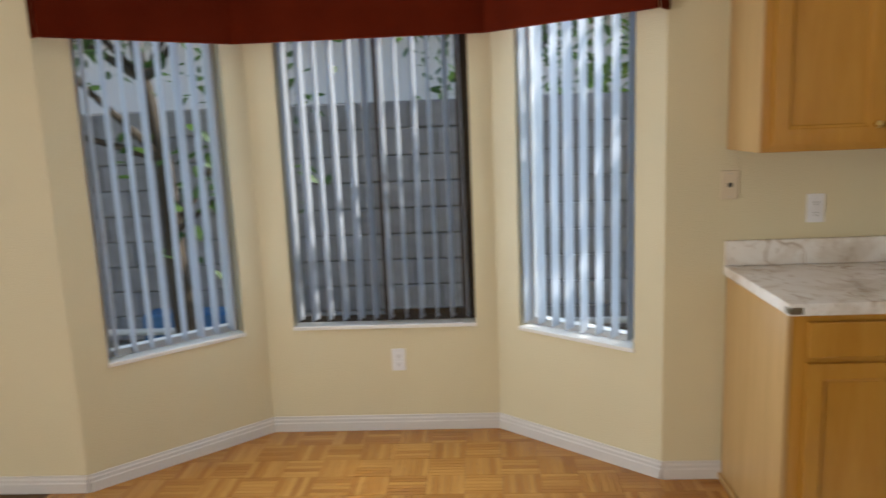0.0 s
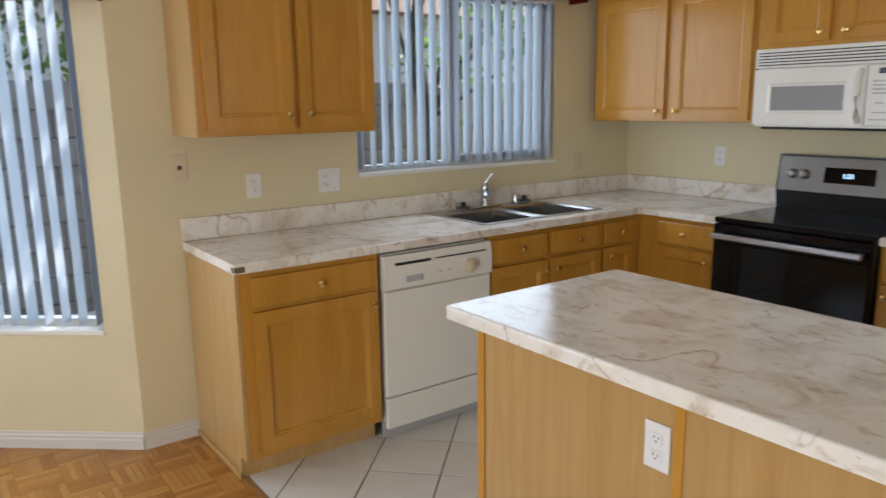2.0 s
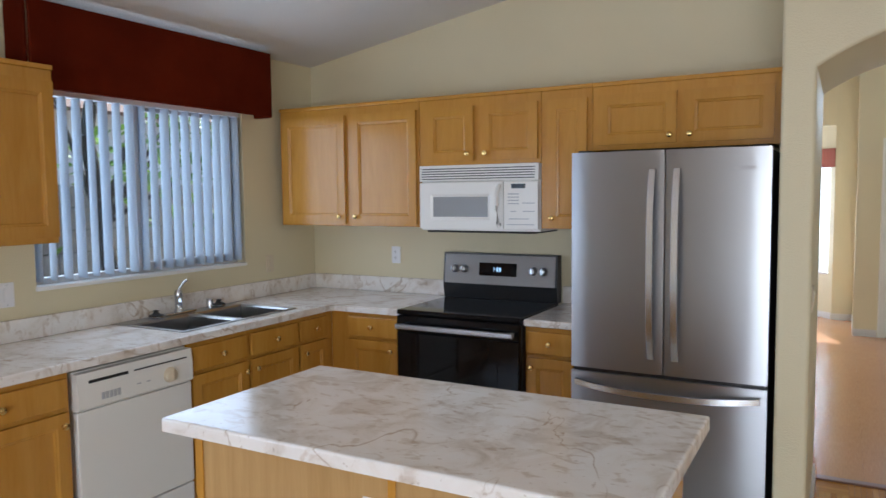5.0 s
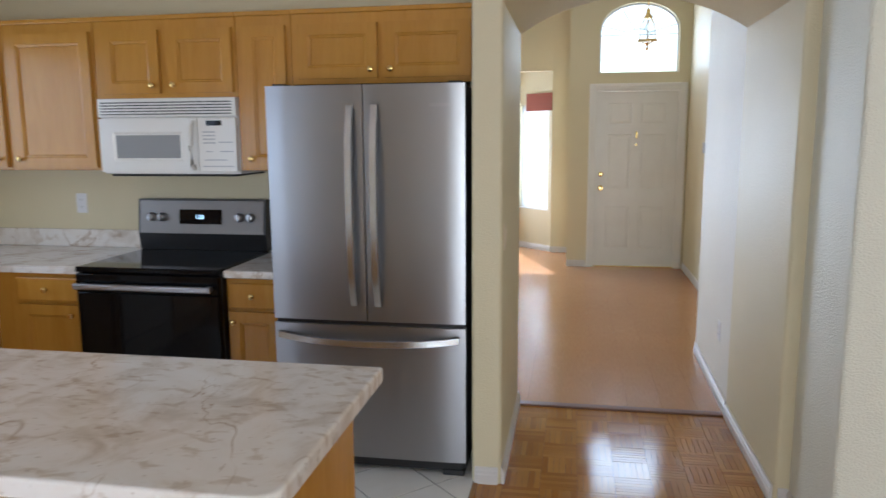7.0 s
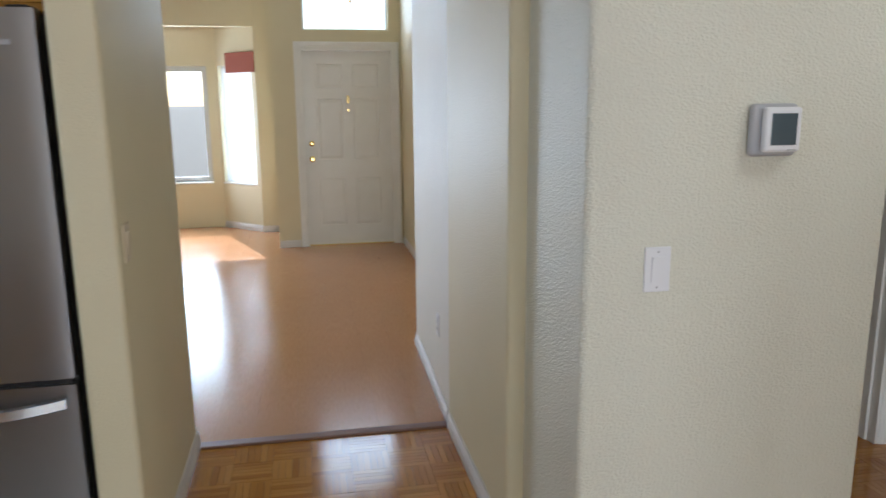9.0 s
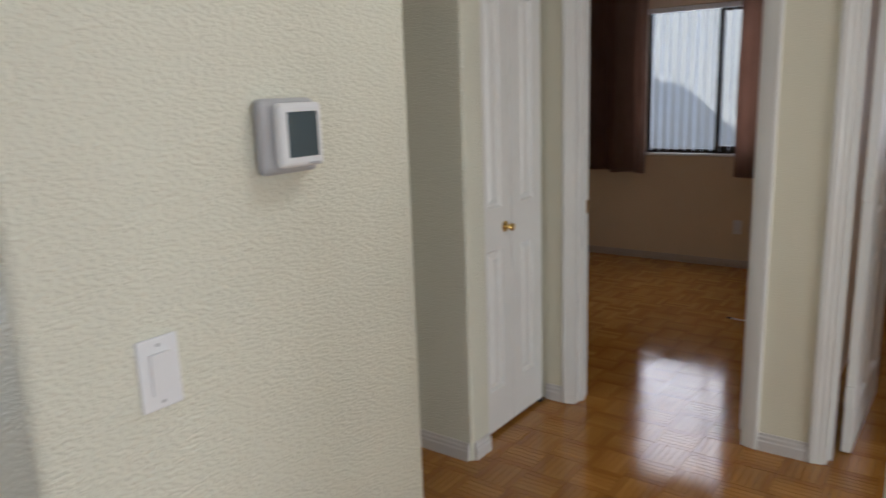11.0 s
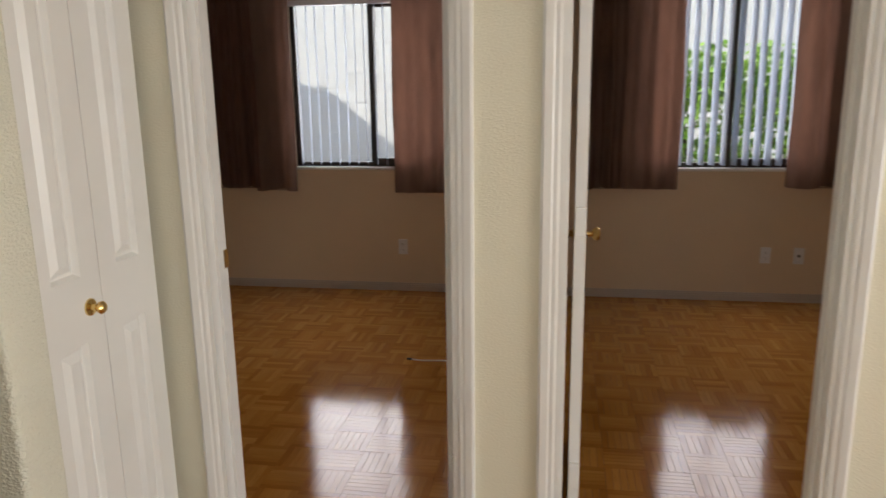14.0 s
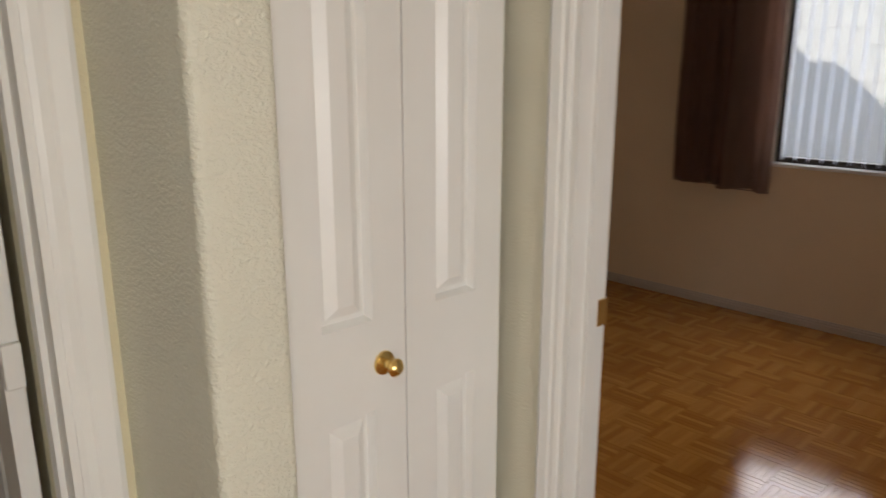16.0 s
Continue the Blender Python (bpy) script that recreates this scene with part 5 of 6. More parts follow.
# transom window: arched, with spokes
tw = thing("window_10", pose(9.275, tc_, 0), "arched transom window with radiating muntins above the front door", "window", kind="structure")
fo = [(ty0 - tc_, tz0), ] + [(p[0] - tc_, p[1]) for p in half_round] + [(ty1 - tc_, tz0)]
sc = lambda p, k: (p[0] * k, (p[1] - 2.55) * k + 2.55)
bm = bmesh.new()
lo = [(bm.verts.new((0, *p)), bm.verts.new((0, *sc(p, 0.955))), bm.verts.new((0.03, *p)), bm.verts.new((0.03, *sc(p, 0.955)))) for p in fo]
for i in range(len(lo)):
    a, b = lo[i], lo[(i + 1) % len(lo)]
    bm.faces.new((a[0], b[0], b[1], a[1])), bm.faces.new((a[1], b[1], b[3], a[3])), bm.faces.new((a[2], a[3], b[3], b[2]))
part("window_frame", bm, ALU, tw)
part("pane", extrude_poly(bmesh.new(), [sc(p, 0.97) for p in fo], 0, 0.012, 0.016), GLASS, tw).visible_shadow = False
for ang in (20, 65, 115, 160):
    x, z = math.cos(radians(ang)), math.sin(radians(ang))
    part("muntin", tube(bmesh.new(), [(0.012, x * 0.12, 2.66 + z * 0.06), (0.012, x * 0.44, 2.66 + z * 0.30)], 0.006, 6), ALU, tw)
part("muntin", tube(bmesh.new(), [(0.012, 0.43 * math.cos(math.pi * i / 12) * 0.28, 2.66 + 0.06 * math.sin(math.pi * i / 12)) for i in range(13)], 0.006, 6), ALU, tw)
part("muntin", tube(bmesh.new(), [(0.012, -0.42, 2.655), (0.012, 0.42, 2.655)], 0.006, 6), ALU, tw)

# entrance lantern
ln = thing("pendant_lantern", pose(8.0, -1.175, 2.34), "brass pendant lantern with clear glass in the entrance", "pendant lamp")
smooth(part("finial", lathe(bmesh.new(), [(0.004, 0), (0.014, 0.02), (0.006, 0.04), (0.02, 0.06), (0.03, 0.075)]), BRASS, ln))
part("ring", lathe(bmesh.new(), [(0.085, 0.085), (0.095, 0.09), (0.095, 0.10), (0.085, 0.105)], None, 24), BRASS, ln)
for i in range(6):
    a = math.pi * i / 3
    part("rib", tube(bmesh.new(), [(0.03 * math.cos(a), 0.03 * math.sin(a), 0.07), (0.09 * math.cos(a), 0.09 * math.sin(a), 0.10), (0.075 * math.cos(a), 0.075 * math.sin(a), 0.24), (0.03 * math.cos(a), 0.03 * math.sin(a), 0.31)], 0.004, 6), BRASS, ln)
part("glass", lathe(bmesh.new(), [(0.08, 0.105), (0.078, 0.17), (0.062, 0.235), (0.03, 0.30)], None, 20), GLASS, ln).visible_shadow = False
smooth(part("cap", lathe(bmesh.new(), [(0.045, 0.30), (0.04, 0.32), (0.02, 0.345), (0.025, 0.37), (0.008, 0.40)]), BRASS, ln))
part("candle", cyl(bmesh.new(), (0, 0, 0.08), (0, 0, 0.19), 0.01), PLASTIC, ln)
part("chain", cyl(bmesh.new(), (0, 0, 0.40), (0, 0, 1.258), 0.005), BRASS, ln)

vv = valance("living_valance", [(10.60, 0.133), (10.245, -0.222)], 1.86, 2.09, "rust red striped valance above the living room window",
             material("rust_fabric", (0.30, 0.085, 0.05), 0.9))
ch = single("door_chime", box(bmesh.new(), -0.06, 0.06, -0.04, 0.0, -0.05, 0.05, 0.006), GREY_PLASTIC, pose(7.93, -1.765, 1.415, 0, 0, 180), "grey intercom box on the entrance wall", "intercom")

# ---- hall ceiling light ----
cl = thing("ceiling_light", pose(2.35, -2.45, 2.44), "round white flush ceiling light in the hallway", "ceiling lamp")
smooth(part("base", lathe(bmesh.new(), [(0.17, 0.0), (0.172, -0.012), (0.16, -0.022)], None, 32), APPLIANCE, cl))
smooth(part("diffuser", lathe(bmesh.new(), [(0.155, -0.018), (0.15, -0.04), (0.11, -0.062), (0.05, -0.072), (0.004, -0.074)], None, 32), GLOW, cl, "glowing frosted diffuser"))

# ---- thermostat ----
th = thing("thermostat", pose(TH_X, -1.885, 1.443, 0, 0, -90), "white thermostat with dark screen on a grey wall plate", "thermostat")
part("wall_plate", box(bmesh.new(), -0.075, 0.05, -0.026, 0.0, -0.065, 0.063, 0.012, 3), GREY_PLASTIC, th, "grey backing plate")
part("housing", box(bmesh.new(), -0.054, 0.042, -0.05, -0.0265, -0.053, 0.055, 0.008, 3), PLASTIC, th)
part("screen", box(bmesh.new(), -0.040, 0.028, -0.0515, -0.049, -0.036, 0.040, 0.001), LCD, th, "dark grey screen")
part("logo_mark", box(bmesh.new(), 0.005, 0.028, -0.0512, -0.049, -0.049, -0.046), INK, th)


# ---- curtains ----
def curtain(x0, x1, z0, z1, y, folds, seed, mat=CURTAIN, label="brown fabric curtain hanging beside the bedroom window", flare=0.0):
    """A hanging cloth with irregular pleats between x0 and x1."""
    rnd = random.Random(seed)
    bm = bmesh.new()
    n, k = 70, 8
    ph = [rnd.uniform(0, 6.28) for _ in range(4)]
    rows = []
    for j in range(k + 1):
        v = j / k
        row = []
        for i in range(n + 1):
            u = i / n
            amp = 0.022 * (0.45 + 0.55 * (1 - v)) + 0.006
            o = amp * (math.sin(folds * 6.28 * u + ph[0]) + 0.45 * math.sin(folds * 2.3 * 6.28 * u + ph[1] + 0.6 * v) + 0.3 * math.sin(2.2 * u * 6.28 + ph[2]))
            x = x0 + (x1 - x0) * u + flare * (1 - v) * (u - 0.5) + 0.004 * math.sin(9 * v + ph[3] + 5 * u)
            row.append(bm.verts.new((x, o, z0 + (z1 - z0) * v + (0.006 * math.sin(7 * u + ph[2]) if j == 0 else 0))))
        rows.append(row)
    for a, b in zip(rows, rows[1:]):
        for i in range(n):
            bm.faces.new((a[i], a[i + 1], b[i + 1], b[i]))
    bmesh.ops.solidify(bm, geom=bm.faces[:], thickness=0.004)
    bmesh.ops.recalc_face_normals(bm, faces=bm.faces)
    c = thing("curtain", pose(0, y, 0), label, "curtain", "bedroom curtains")
    smooth(part("cloth", bm, mat, c), 60)
    hem = box(bmesh.new(), min(x0, x1) + 0.004, max(x0, x1) - 0.004, -0.004, 0.004, z0 - 0.001, z0 + 0.004)
    part("hem", hem, mat, c)
    return c


YC = SOUTH + 0.11
curtain(4.39, 4.70, 0.77, 2.30, YC, 1.2, 1)
curtain(4.66, 4.98, 0.79, 2.30, YC + 0.03, 3.0, 2, CURTAIN_DARK, "dark brown pleated curtain hanging behind the lighter panel")
curtain(3.655, 3.28, 0.76, 2.30, YC, 1.3, 3)
curtain(1.71, 2.10, 0.80, 2.30, YC, 1.6, 4)
curtain(2.07, 2.36, 0.805, 2.30, YC + 0.03, 2.0, 5, CURTAIN, "brown pleated curtain panel bunched at the window side")
curtain(1.01, 0.62, 0.815, 2.30, YC, 1.5, 6)
bm = bmesh.new()
fold = [(0.02 + 0.55 * i / 60, 0.035 + 0.012 * math.sin(i * 1.3)) for i in range(61)]
for (x0, y0), (x1, y1) in zip(fold, fold[1:]):
    bm.faces.new([bm.verts.new(v) for v in ((x0, y0, 0.01), (x1, y1, 0.01), (x1, y1, 1.36), (x0, y0, 1.36))])
bmesh.ops.remove_doubles(bm, verts=bm.verts, dist=0.0002)
bmesh.ops.solidify(bm, geom=bm.faces[:], thickness=0.002)
sh = thing("sheer_curtain", along((10.75, 0.263), (10.27, -0.217), 0.02, 0, 0.56), "thin white sheer hanging in the living room window", "curtain")
smooth(part("cloth", bm, SHEER, sh), 60)
for x0, x1 in ((3.15, 5.05), (0.5, 2.42)):
    rod = thing("curtain_rod", pose(0, YC, 2.315), "dark metal curtain rod above a bedroom window", "curtain rod", "curtain rods")
    part("rod", cyl(bmesh.new(), (x0, 0, 0), (x1, 0, 0), 0.009), BRONZE, rod)
    for x in (x0 + 0.1, x1 - 0.1):
        part("bracket", box(bmesh.new(), x - 0.008, x + 0.008, -0.108, 0.0, -0.01, 0.01, 0.002), BRONZE, rod)
cab_ = thing("cable", pose(3.29, -5.72, 0.006), "thin white cable end lying on the parquet", "cable")
smooth(part("cord", tube(bmesh.new(), [(0, 0, 0.004), (-0.06, 0.012, 0.004), (-0.16, 0.0, 0.004), (-0.30, -0.01, 0.004), (-0.42, 0.03, 0.004), (-0.5, 0.1, 0.004)], 0.003, 8), PLASTIC, cab_))
part("plug", box(bmesh.new(), -0.005, 0.025, -0.006, 0.006, 0.0, 0.010, 0.002), DARK, cab_, "dark plug end")


# ---- outdoors ----
ground = single("ground", box(bmesh.new(), -400, 400, -400, 400, -0.3, -0.12), GRAVEL, Matrix(), "tan gravel ground around the house", "ground", kind="structure")


def tree(m, height, crown, seed, label, leaf, n_leaf=2600, size=0.075, spread=0.5):
    """A tapered trunk with limbs and a crown of many small leaves set in clumps."""
    rnd = random.Random(seed)
    t = thing("tree", m, label, "tree", "garden trees")
    bm = bmesh.new()
    path = [Vector((0, 0, -0.12))]
    for i in range(5):
        path.append(path[-1] + Vector((rnd.uniform(-0.1, 0.1), rnd.uniform(-0.1, 0.1), height * 0.16)))
    for i in range(5):
        cyl(bm, path[i], path[i + 1], 0.09 * (1 - i * 0.13), 0.09 * (1 - (i + 1) * 0.13), 9)
    tips = []
    for i in range(11):
        p = path[rnd.randint(2, 5)]
        a = rnd.uniform(0, 6.28)
        q = p + Vector((math.cos(a) * crown * rnd.uniform(0.4, 0.8), math.sin(a) * crown * rnd.uniform(0.4, 0.8), height * rnd.uniform(0.05, 0.35)))
        cyl(bm, p, q, 0.028, 0.01, 6)
        tips.append(q)
    smooth(part("trunk", bm, BARK, t))
    verts, faces = [], []
    clumps = tips + [path[-1] + Vector((rnd.uniform(-1, 1) * crown * 0.7, rnd.uniform(-1, 1) * crown * 0.7, rnd.uniform(-0.4, 0.6) * crown)) for _ in range(16)]
    for i in range(n_leaf):
        c = clumps[i % len(clumps)]
        p = c + Vector((rnd.gauss(0, 1), rnd.gauss(0, 1), rnd.gauss(0, 0.8))) * crown * 0.20
        q = Euler((rnd.uniform(-1, 1), rnd.uniform(-1, 1), rnd.uniform(0, 6.28))).to_matrix()
        s = size * rnd.uniform(0.7, 1.4)
        b = len(verts)
        verts += [tuple(p + q @ Vector(v) * s) for v in ((-1, 0, 0), (-0.2, 0.42, 0.08), (0.6, 0.3, 0.04), (1.0, 0, -0.1), (0.6, -0.3, 0.04), (-0.2, -0.42, 0.08))]
        faces += [(b, b + 1, b + 5), (b + 1, b + 2, b + 4, b + 5), (b + 2, b + 3, b + 4)]
    me = bpy.data.meshes.new("crown")
    me.from_pydata(verts, [], faces)
    me.materials.append(leaf)
    o = new("crown", me)
    o.parent = t
    return t


tree(pose(-1.55, 4.75, 0), 3.1, 1.15, 3, "leafy garden tree with a dark trunk close to the bay window", LEAF_DARK, 2600, 0.055)
tree(pose(0.55, 6.9, 0), 3.6, 1.1, 5, "leafy tree behind the block wall", LEAF_DARK, 2400, 0.06)
tree(pose(2.6, 6.6, 0), 3.8, 1.35, 7, "bright green tree behind the block wall", LEAF, 3200, 0.07)
tree(pose(4.2, 5.0, 0), 4.6, 1.2, 9, "bright green garden tree before the block wall", LEAF, 2000, 0.07)


def hedge(m, w, d, h, seed, label, n=9000, size=0.05):
    """A dense clipped bush: leaves over a lumpy shell."""
    rnd = random.Random(seed)
    verts, faces = [], []
    for i in range(n):
        a, e = rnd.uniform(0, 6.28), math.asin(rnd.uniform(-0.2, 1))
        r = 0.88 + 0.16 * noise.noise(Vector((math.cos(a) * 3, math.sin(a) * 3, e * 3 + seed))) + rnd.uniform(-0.12, 0.05)
        ce = abs(math.cos(e)) ** 0.6
        p = Vector((w / 2 * r * ce * math.cos(a), d / 2 * r * ce * math.sin(a), max(-0.1, h * r * math.copysign(abs(math.sin(e)) ** 0.75, math.sin(e)))))
        q = Euler((rnd.uniform(-1.2, 1.2), rnd.uniform(-1.2, 1.2), rnd.uniform(0, 6.28))).to_matrix()
        s = size * rnd.uniform(0.7, 1.4)
        b = len(verts)
        verts += [tuple(p + q @ Vector(v) * s) for v in ((-1, 0, 0), (0, 0.5, 0.1), (1, 0, 0), (0, -0.5, 0.1))]
        faces.append((b, b + 1, b + 2, b + 3))
    me = bpy.data.meshes.new("foliage")
    me.from_pydata(verts, [], faces)
    me.materials.append(LEAF)
    t = thing("bush", m, label, "bush")
    o = new("foliage", me)
    o.parent = t
    part("stems", cyl(cyl(bmesh.new(), (0, 0, -0.12), (0.15, 0, h * 0.6), 0.04, 0.02), (-0.2, 0, -0.12), (-0.25, 0.05, h * 0.6), 0.03, 0.015), BARK, t)
    return t


hedge(pose(1.15, -9.6, 0), 2.9, 1.3, 2.0, 4, "large green leafy bush outside the bedroom window")
south = thing("garden_wall_south", pose(0, -12.0, 0), "white painted block wall of the neighbouring house", "wall", kind="structure")
part("core", box(bmesh.new(), -8, 16, -0.2, -0.016, -0.12, 5.2), STUCCO_WHITE, south)
white_block = mesh_of("block", box(bmesh.new(), -0.197, 0.197, -0.014, -0.008, 0.003, 0.197, 0.002, 1), STUCCO_WHITE)
rw = random.Random(21)
for r in range(14):
    for i in range(15):
        b = new("block", white_block)
        b.parent = south
        b.matrix_basis = pose(2.4 + i * 0.4 + (0.2 if r % 2 else 0), rw.uniform(-0.002, 0.002), -0.1 + r * 0.2)
# unseen block, added and stepped only to throw the slanting shadow on the south wall
bm = box(box(bmesh.new(), 9.22, 13, -12.0, -10.75, -0.12, 4.27), 9.22, 13, -10.75, -10.3, -0.12, 4.5)
single("neighbour_wing", bm, STUCCO_WHITE, Matrix(), "unseen stucco block added to cast a stepped shadow on the south wall", "wall", kind="structure")
single("roof_eave", box(bmesh.new(), -8.3, 16.3, -12.4, -11.6, 5.2, 5.4, 0.02), ROOF, Matrix(), "brown tiled eave of the neighbouring house", "roof", kind="structure")
nh = thing("neighbour_house", pose(2.0, 11.5, 0), "pale stucco neighbouring house behind the block wall", "house")
part("wall", box(bmesh.new(), -12, 14, 0, 6, -0.12, 3.1), STUCCO, nh)
part("roof", extrude_poly(bmesh.new(), [(-0.5, 3.1), (6.5, 3.1), (3, 4.7)], 0, -12.5, 14.5), ROOF, nh)

# block fence: the stretch before the windows block by block, the rest joined
fence = thing("block_fence", pose(0, 5.6, 0), "grey concrete block garden wall", "fence", kind="structure")
part("core", box(bmesh.new(), -9, 11, 0.02, 0.18, -0.12, 1.70), GROUT, fence)
blk = mesh_of("block", box(bmesh.new(), -0.195, 0.195, 0, 0.2, 0.005, 0.195, 0.006, 1), BLOCK)
bm_rest = bmesh.new()
for r in range(9):
    for i in range(-22, 27):
        x = i * 0.4 + (0.2 if r % 2 else 0) + 0.1
        z = -0.10 + r * 0.2
        if -4.6 < x < 7.2:
            b = new("block", blk)
            b.parent = fence
            b.matrix_basis = pose(x, random.uniform(-0.004, 0.004), z)
        else:
            box(bm_rest, x - 0.195, x + 0.195, 0, 0.2, z + 0.005, z + 0.195)
tagged(part("far_blocks", bm_rest, BLOCK, fence), kind="stuff")
ed = single("edging_pipe", cyl(bmesh.new(), (-4.5, 0, 0), (4.5, 0, 0), 0.025), PLASTIC, pose(0, 5.15, 0.10), "white plastic pipe laid along the garden wall", "pipe")
for x in (-3, 0, 3):
    single("pipe_support", box(bmesh.new(), -0.04, 0.04, -0.04, 0.04, -0.12, 0.076, 0.004), BLOCK, pose(x, 5.15, 0), "small concrete pipe support", "support", "pipe supports")
bx = thing("storage_box", pose(-1.55, 5.28, -0.12), "blue plastic tub beside the garden wall", "box")
part("tub", box(bmesh.new(), -0.55, 0.55, -0.11, 0.11, 0, 0.34, 0.02), BLUE, bx)

# ---- floors ----
slabs = [(-3.7, -2.0, 4.63, 3.05, "great_room"), (-3.7, -7.3, 6.1, -2.0, "bedrooms")]
for x0, y0, x1, y1, nm in slabs:
    single("floor_" + nm, box(bmesh.new(), x0, x1, y0, y1, -0.10, -0.006), SUBFLOOR, Matrix(), "floor base under the parquet", "floor", kind="structure")
bm = extrude_poly(bmesh.new(), [(BAY[0][0] - 0.05, 3.05), (BAY[3][0] + 0.05, 3.05), (0.52, 3.66), (-0.72, 3.66)], 2, -0.10, -0.006)
single("floor_bay", bm, SUBFLOOR, Matrix(), "floor base in the window bay", "floor", kind="structure")
single("floor_living", box(bmesh.new(), 4.63, 11.2, -1.9, 4.1, -0.10, -0.0005), LAM_BASE, Matrix(), "floor base under the laminate", "floor", kind="structure")

# parquet: basket-weave blocks of six strips
P, NS = 0.165, 6


def strips(cx, cy, turn, rnd):
    """The strips of one block as (verts, faces, uvs)."""
    vs, fs, us = [], [], []
    w = P / NS
    g = 0.00035
    lean = (rnd.uniform(-0.005, 0.005), rnd.uniform(-0.005, 0.005))
    for i in range(NS):
        a, b = -P / 2 + i * w + g, -P / 2 + (i + 1) * w - g
        l0, l1 = -P / 2 + g, P / 2 - g
        z = rnd.uniform(-0.00012, 0.00012)
        tip = rnd.uniform(-0.002, 0.002)
        q = [(l0, a, -0.004), (l1, a, -0.004), (l1, b, -0.004), (l0, b, -0.004), (l0 + g, a + g, z), (l1 - g, a + g, z), (l1 - g, b - g, z), (l0 + g, b - g, z)]
        q = [(x, y, z_ + lean[0] * x + lean[1] * y + tip * (y - (a + b) / 2)) for x, y, z_ in q]
        if turn:
            q = [(-y, x, z_) for x, y, z_ in q]
        n0 = len(vs)
        vs += [(x + cx, y + cy, z_) for x, y, z_ in q]
        f = [(4, 5, 6, 7), (0, 1, 5, 4), (1, 2, 6, 5), (2, 3, 7, 6), (3, 0, 4, 7)]
        fs += [tuple(n0 + k for k in t) for t in f]
        o = (rnd.uniform(0, 40), rnd.uniform(0, 40))
        uvq = [(0, 0), (P, 0), (P, w), (0, w)] * 2
        for t in f:
            us += [(uvq[k][0] + o[0], uvq[k][1] + o[1]) for k in t]
    return vs, fs, us


def strip_mesh(name, vs, fs, us, mat):
    me = bpy.data.meshes.new(name)
    me.from_pydata(vs, [], fs)
    uv = me.uv_layers.new(name="UVMap")
    uv.data.foreach_set("uv", np.array(us, dtype=np.float32).ravel())
    me.materials.append(mat)
    return me


rp = random.Random(11)
variants = [[strip_mesh("parquet_block", *strips(0, 0, t, rp), PARQUET) for _ in range(5)] for t in (0, 1)]


def in_bay(x, y):
    return BAY[0][0] - 0.1 < x < BAY[3][0] + 0.1 and y < 3.72 and (y - 3.0) < (x - BAY[0][0] + 0.15) * 0.95 and (y - 3.0) < (BAY[3][0] + 0.15 - x) * 0.9


def parquet_here(x, y):
    if y < -2.0 - 0.0 or (x < 3.3 and y < -1.8):
        return -1.6 < x < 6.1 and y > -7.25
    if 2.95 <= y < 3.12 and 0.9 < x < 1.56:
        return True
    if y >= 3.0:
        return in_bay(x, y)
    if x < 1.40 + P / 2 or (x < 1.56 and y > 2.45):
        return x > -2.6
    return y < -0.09 and x < 4.63


pf = thing("parquet_floor", Matrix(), "glossy oak basket-weave parquet floor", "floor", kind="structure")
allv, allf, allu = [], [], []
count = 0
for i in range(-22, 42):
    for k in range(-46, 24):
        x, y = i * P + 0.06, k * P + 0.03
        if not parquet_here(x, y):
            continue
        turn = (i + k) % 2
        if 1.95 < x < 3.75 and -5.6 < y < -1.95 and count < 298:
            b = new("parquet_block", variants[turn][rp.randrange(5)])
            b.parent = pf
            b.matrix_basis = pose(x, y, 0, 0, 0, rp.choice((0, 180)))
            count += 1
        else:
            v, f, u = strips(x, y, turn, rp)
            o = len(allv)
            allv += v
            allf += [tuple(o + j for j in t) for t in f]
            allu += u
rest = new("parquet_field", strip_mesh("parquet_field", allv, allf, allu, PARQUET))
rest.parent = pf
tagged(rest, "glossy oak basket-weave parquet strips", kind="stuff")

# diagonal ceramic tiles
tf = thing("tile_floor", Matrix(), "white ceramic tiles laid diagonally with grey joints", "floor", kind="structure")
part("grout", box(bmesh.new(), 1.42, XE, -0.085, YN, -0.0058, 0.0012), GROUT, tf)
part("edge_strip", box(bmesh.new(), 1.395, 1.42, -0.09, 2.50, -0.0058, 0.0045, 0.001), material("oak_strip", (0.34, 0.17, 0.055), 0.4), tf, "oak strip at the edge of the tiles")
part("edge_strip", box(bmesh.new(), 1.42, 3.62, -0.105, -0.085, -0.0058, 0.0045, 0.001), bpy.data.materials["oak_strip"], tf, "oak strip at the edge of the tiles")
TS, G = 0.305, 0.0035
x_lo, x_hi, y_lo, y_hi = 1.423, XE - 0.01, -0.082, YN - 0.01


def clip(poly, ax, lim, keep_less):
    out = []
    for i in range(len(poly)):
        a, b = poly[i], poly[(i + 1) % len(poly)]
        ia, ib = (a[ax] <= lim) == keep_less, (b[ax] <= lim) == keep_less
        if ia:
            out.append(a)
        if ia != ib:
            t = (lim - a[ax]) / (b[ax] - a[ax])
            out.append((a[0] + t * (b[0] - a[0]), a[1] + t * (b[1] - a[1])))
    return out


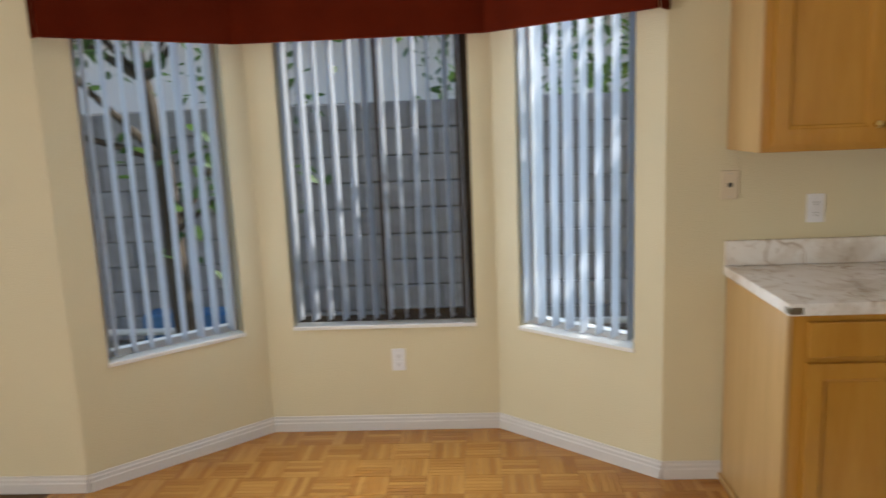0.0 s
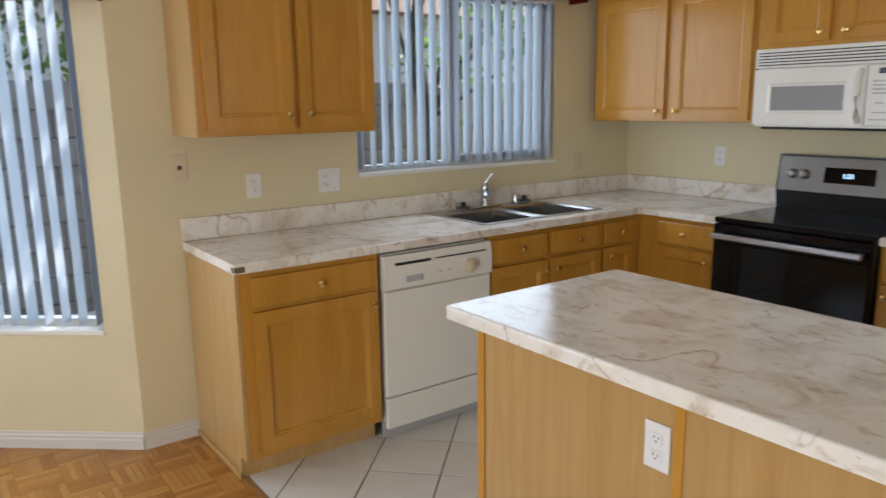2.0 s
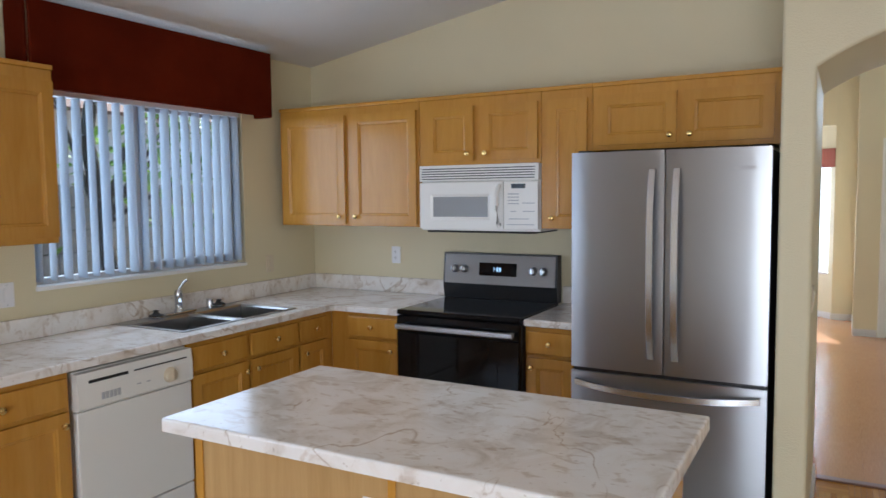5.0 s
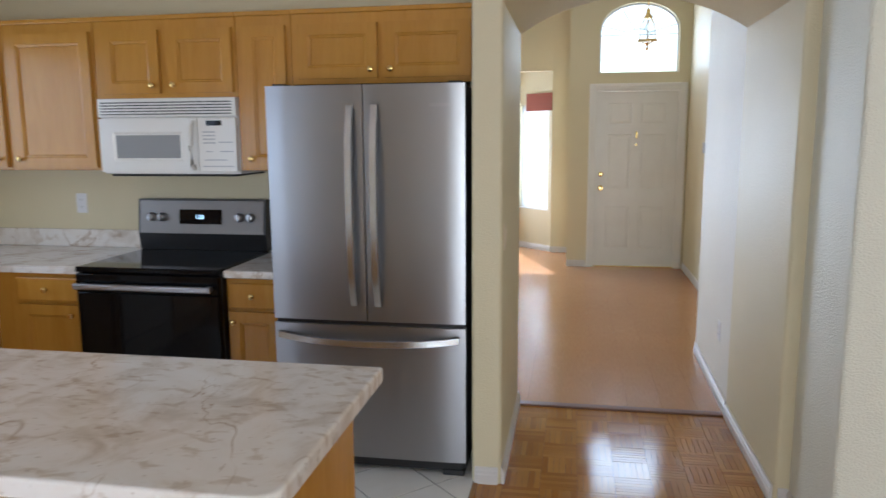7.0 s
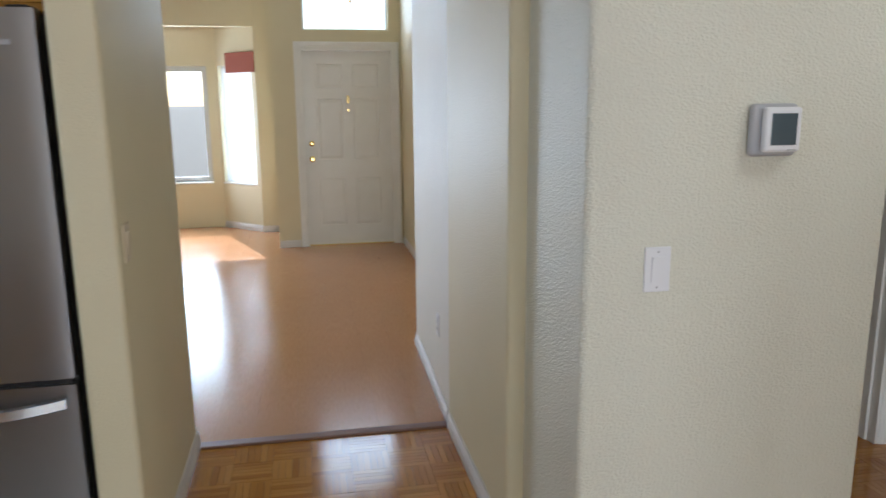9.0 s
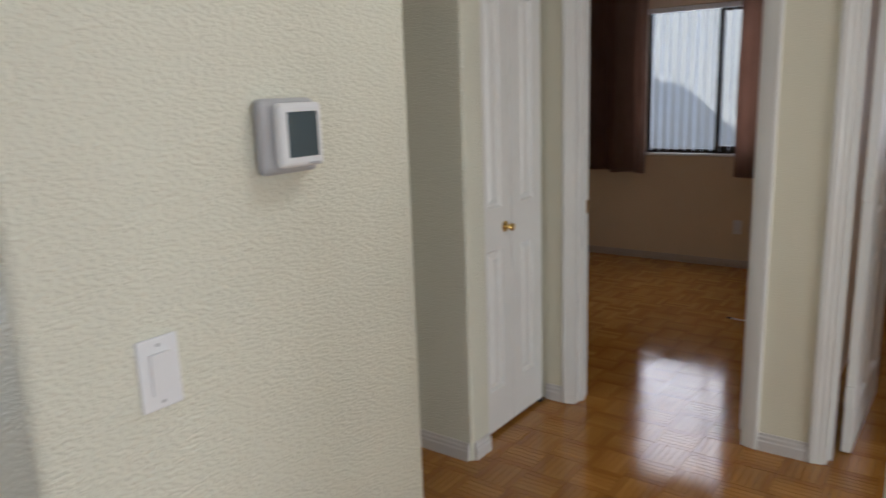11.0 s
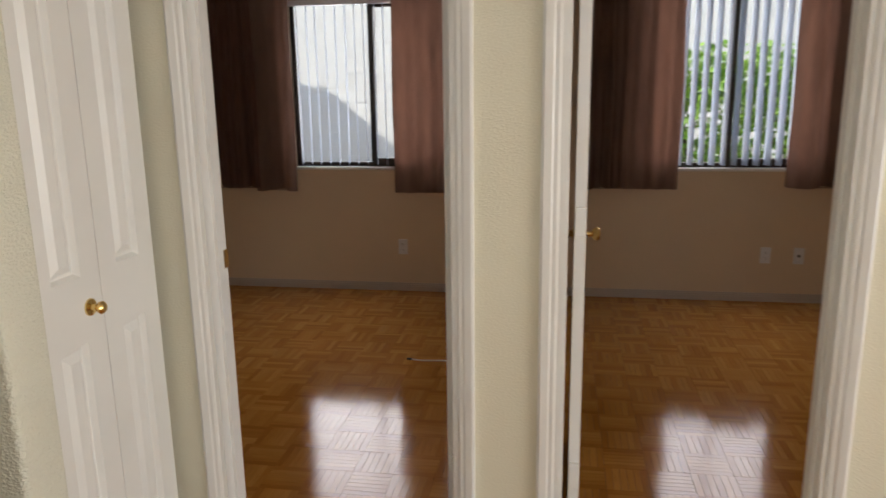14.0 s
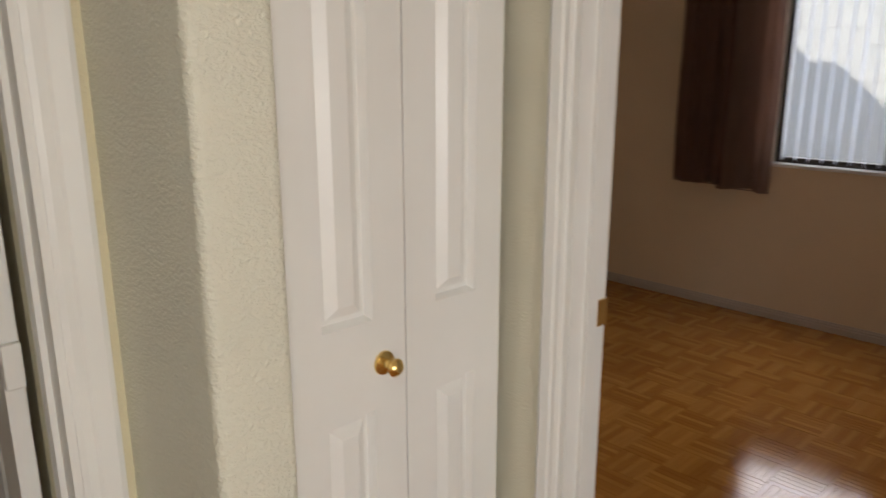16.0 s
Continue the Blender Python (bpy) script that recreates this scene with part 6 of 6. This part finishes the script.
r2 = math.sqrt(0.5)
whole = None
for i in range(-20, 20):
    for k in range(-20, 30):
        u, v = 0.025 + TS * i, 2.885 + TS * k
        cor = [(u + G, v + G), (u + TS - G, v + G), (u + TS - G, v + TS - G), (u + G, v + TS - G)]
        q = [((a + b) * r2, (b - a) * r2) for a, b in cor]
        cut = q
        for ax, lim, less in ((0, x_hi, True), (0, x_lo, False), (1, y_hi, True), (1, y_lo, False)):
            if len(cut) >= 3:
                cut = clip(cut, ax, lim, less)
        if len(cut) < 3:
            continue
        cx, cy = sum(p[0] for p in q) / 4, sum(p[1] for p in q) / 4
        full = len(cut) == 4 and all(abs(a[0] - b[0]) + abs(a[1] - b[1]) < 1e-6 for a, b in zip(cut, q))
        if full and whole:
            me = whole
        else:
            bm = extrude_poly(bmesh.new(), [(p[0] - cx, p[1] - cy) for p in cut], 2, 0.0, 0.0042)
            if full:
                es = [e for e in bm.edges if all(w_.co.z > 0.004 for w_ in e.verts)]
                bmesh.ops.bevel(bm, geom=es, offset=0.0015, segments=1, affect="EDGES")
            me = mesh_of("tile", bm, TILE)
            if full:
                whole = me
        o = new("tile", me)
        o.parent = tf
        o.matrix_basis = pose(cx, cy, random.uniform(-0.0002, 0.0002))

# laminate planks in the living room
lf_ = thing("laminate_floor", Matrix(), "orange-toned laminate plank floor in the living room", "floor", kind="structure")
pm = []
for i in range(4):
    L_, W_ = 1.21, 0.192
    e = 0.00015
    vs = [(0 + e, e, -0.003), (L_ - e, e, -0.003), (L_ - e, W_ - e, -0.003), (e, W_ - e, -0.003), (2 * e, 2 * e, 0.003), (L_ - 2 * e, 2 * e, 0.003), (L_ - 2 * e, W_ - 2 * e, 0.003), (2 * e, W_ - 2 * e, 0.003)]
    fs = [(4, 5, 6, 7), (0, 1, 5, 4), (1, 2, 6, 5), (2, 3, 7, 6), (3, 0, 4, 7)]
    o = (i * 3.3, i * 7.7)
    us = [((vs[k][0]) + o[0], vs[k][1] + o[1]) for t in fs for k in t]
    pm.append(strip_mesh("plank", vs, fs, us, PLANK))
for k in range(31):
    y = -1.8 + k * 0.192
    off = (k * 0.37) % 1.21
    for i in range(6):
        x = 4.65 - off + i * 1.21
        if x < 4.64 or x > 10.3:
            if x > 10.3 or x < 3.4:
                continue
        o = new("plank", pm[(k * 3 + i) % 4])
        o.parent = lf_
        x0 = max(x, 4.65)
        o.matrix_basis = pose(x0, y, 0) @ Matrix.Diagonal(((x + 1.21 - x0) / 1.21, 1, 1, 1))
single("threshold_strip", box(bmesh.new(), 4.60, 4.66, -1.36, -0.21, -0.004, 0.010, 0.006, 2), material("dark_oak_strip", (0.17, 0.07, 0.03), 0.45), Matrix(), "dark wooden threshold strip between the floors", "threshold", kind="structure")
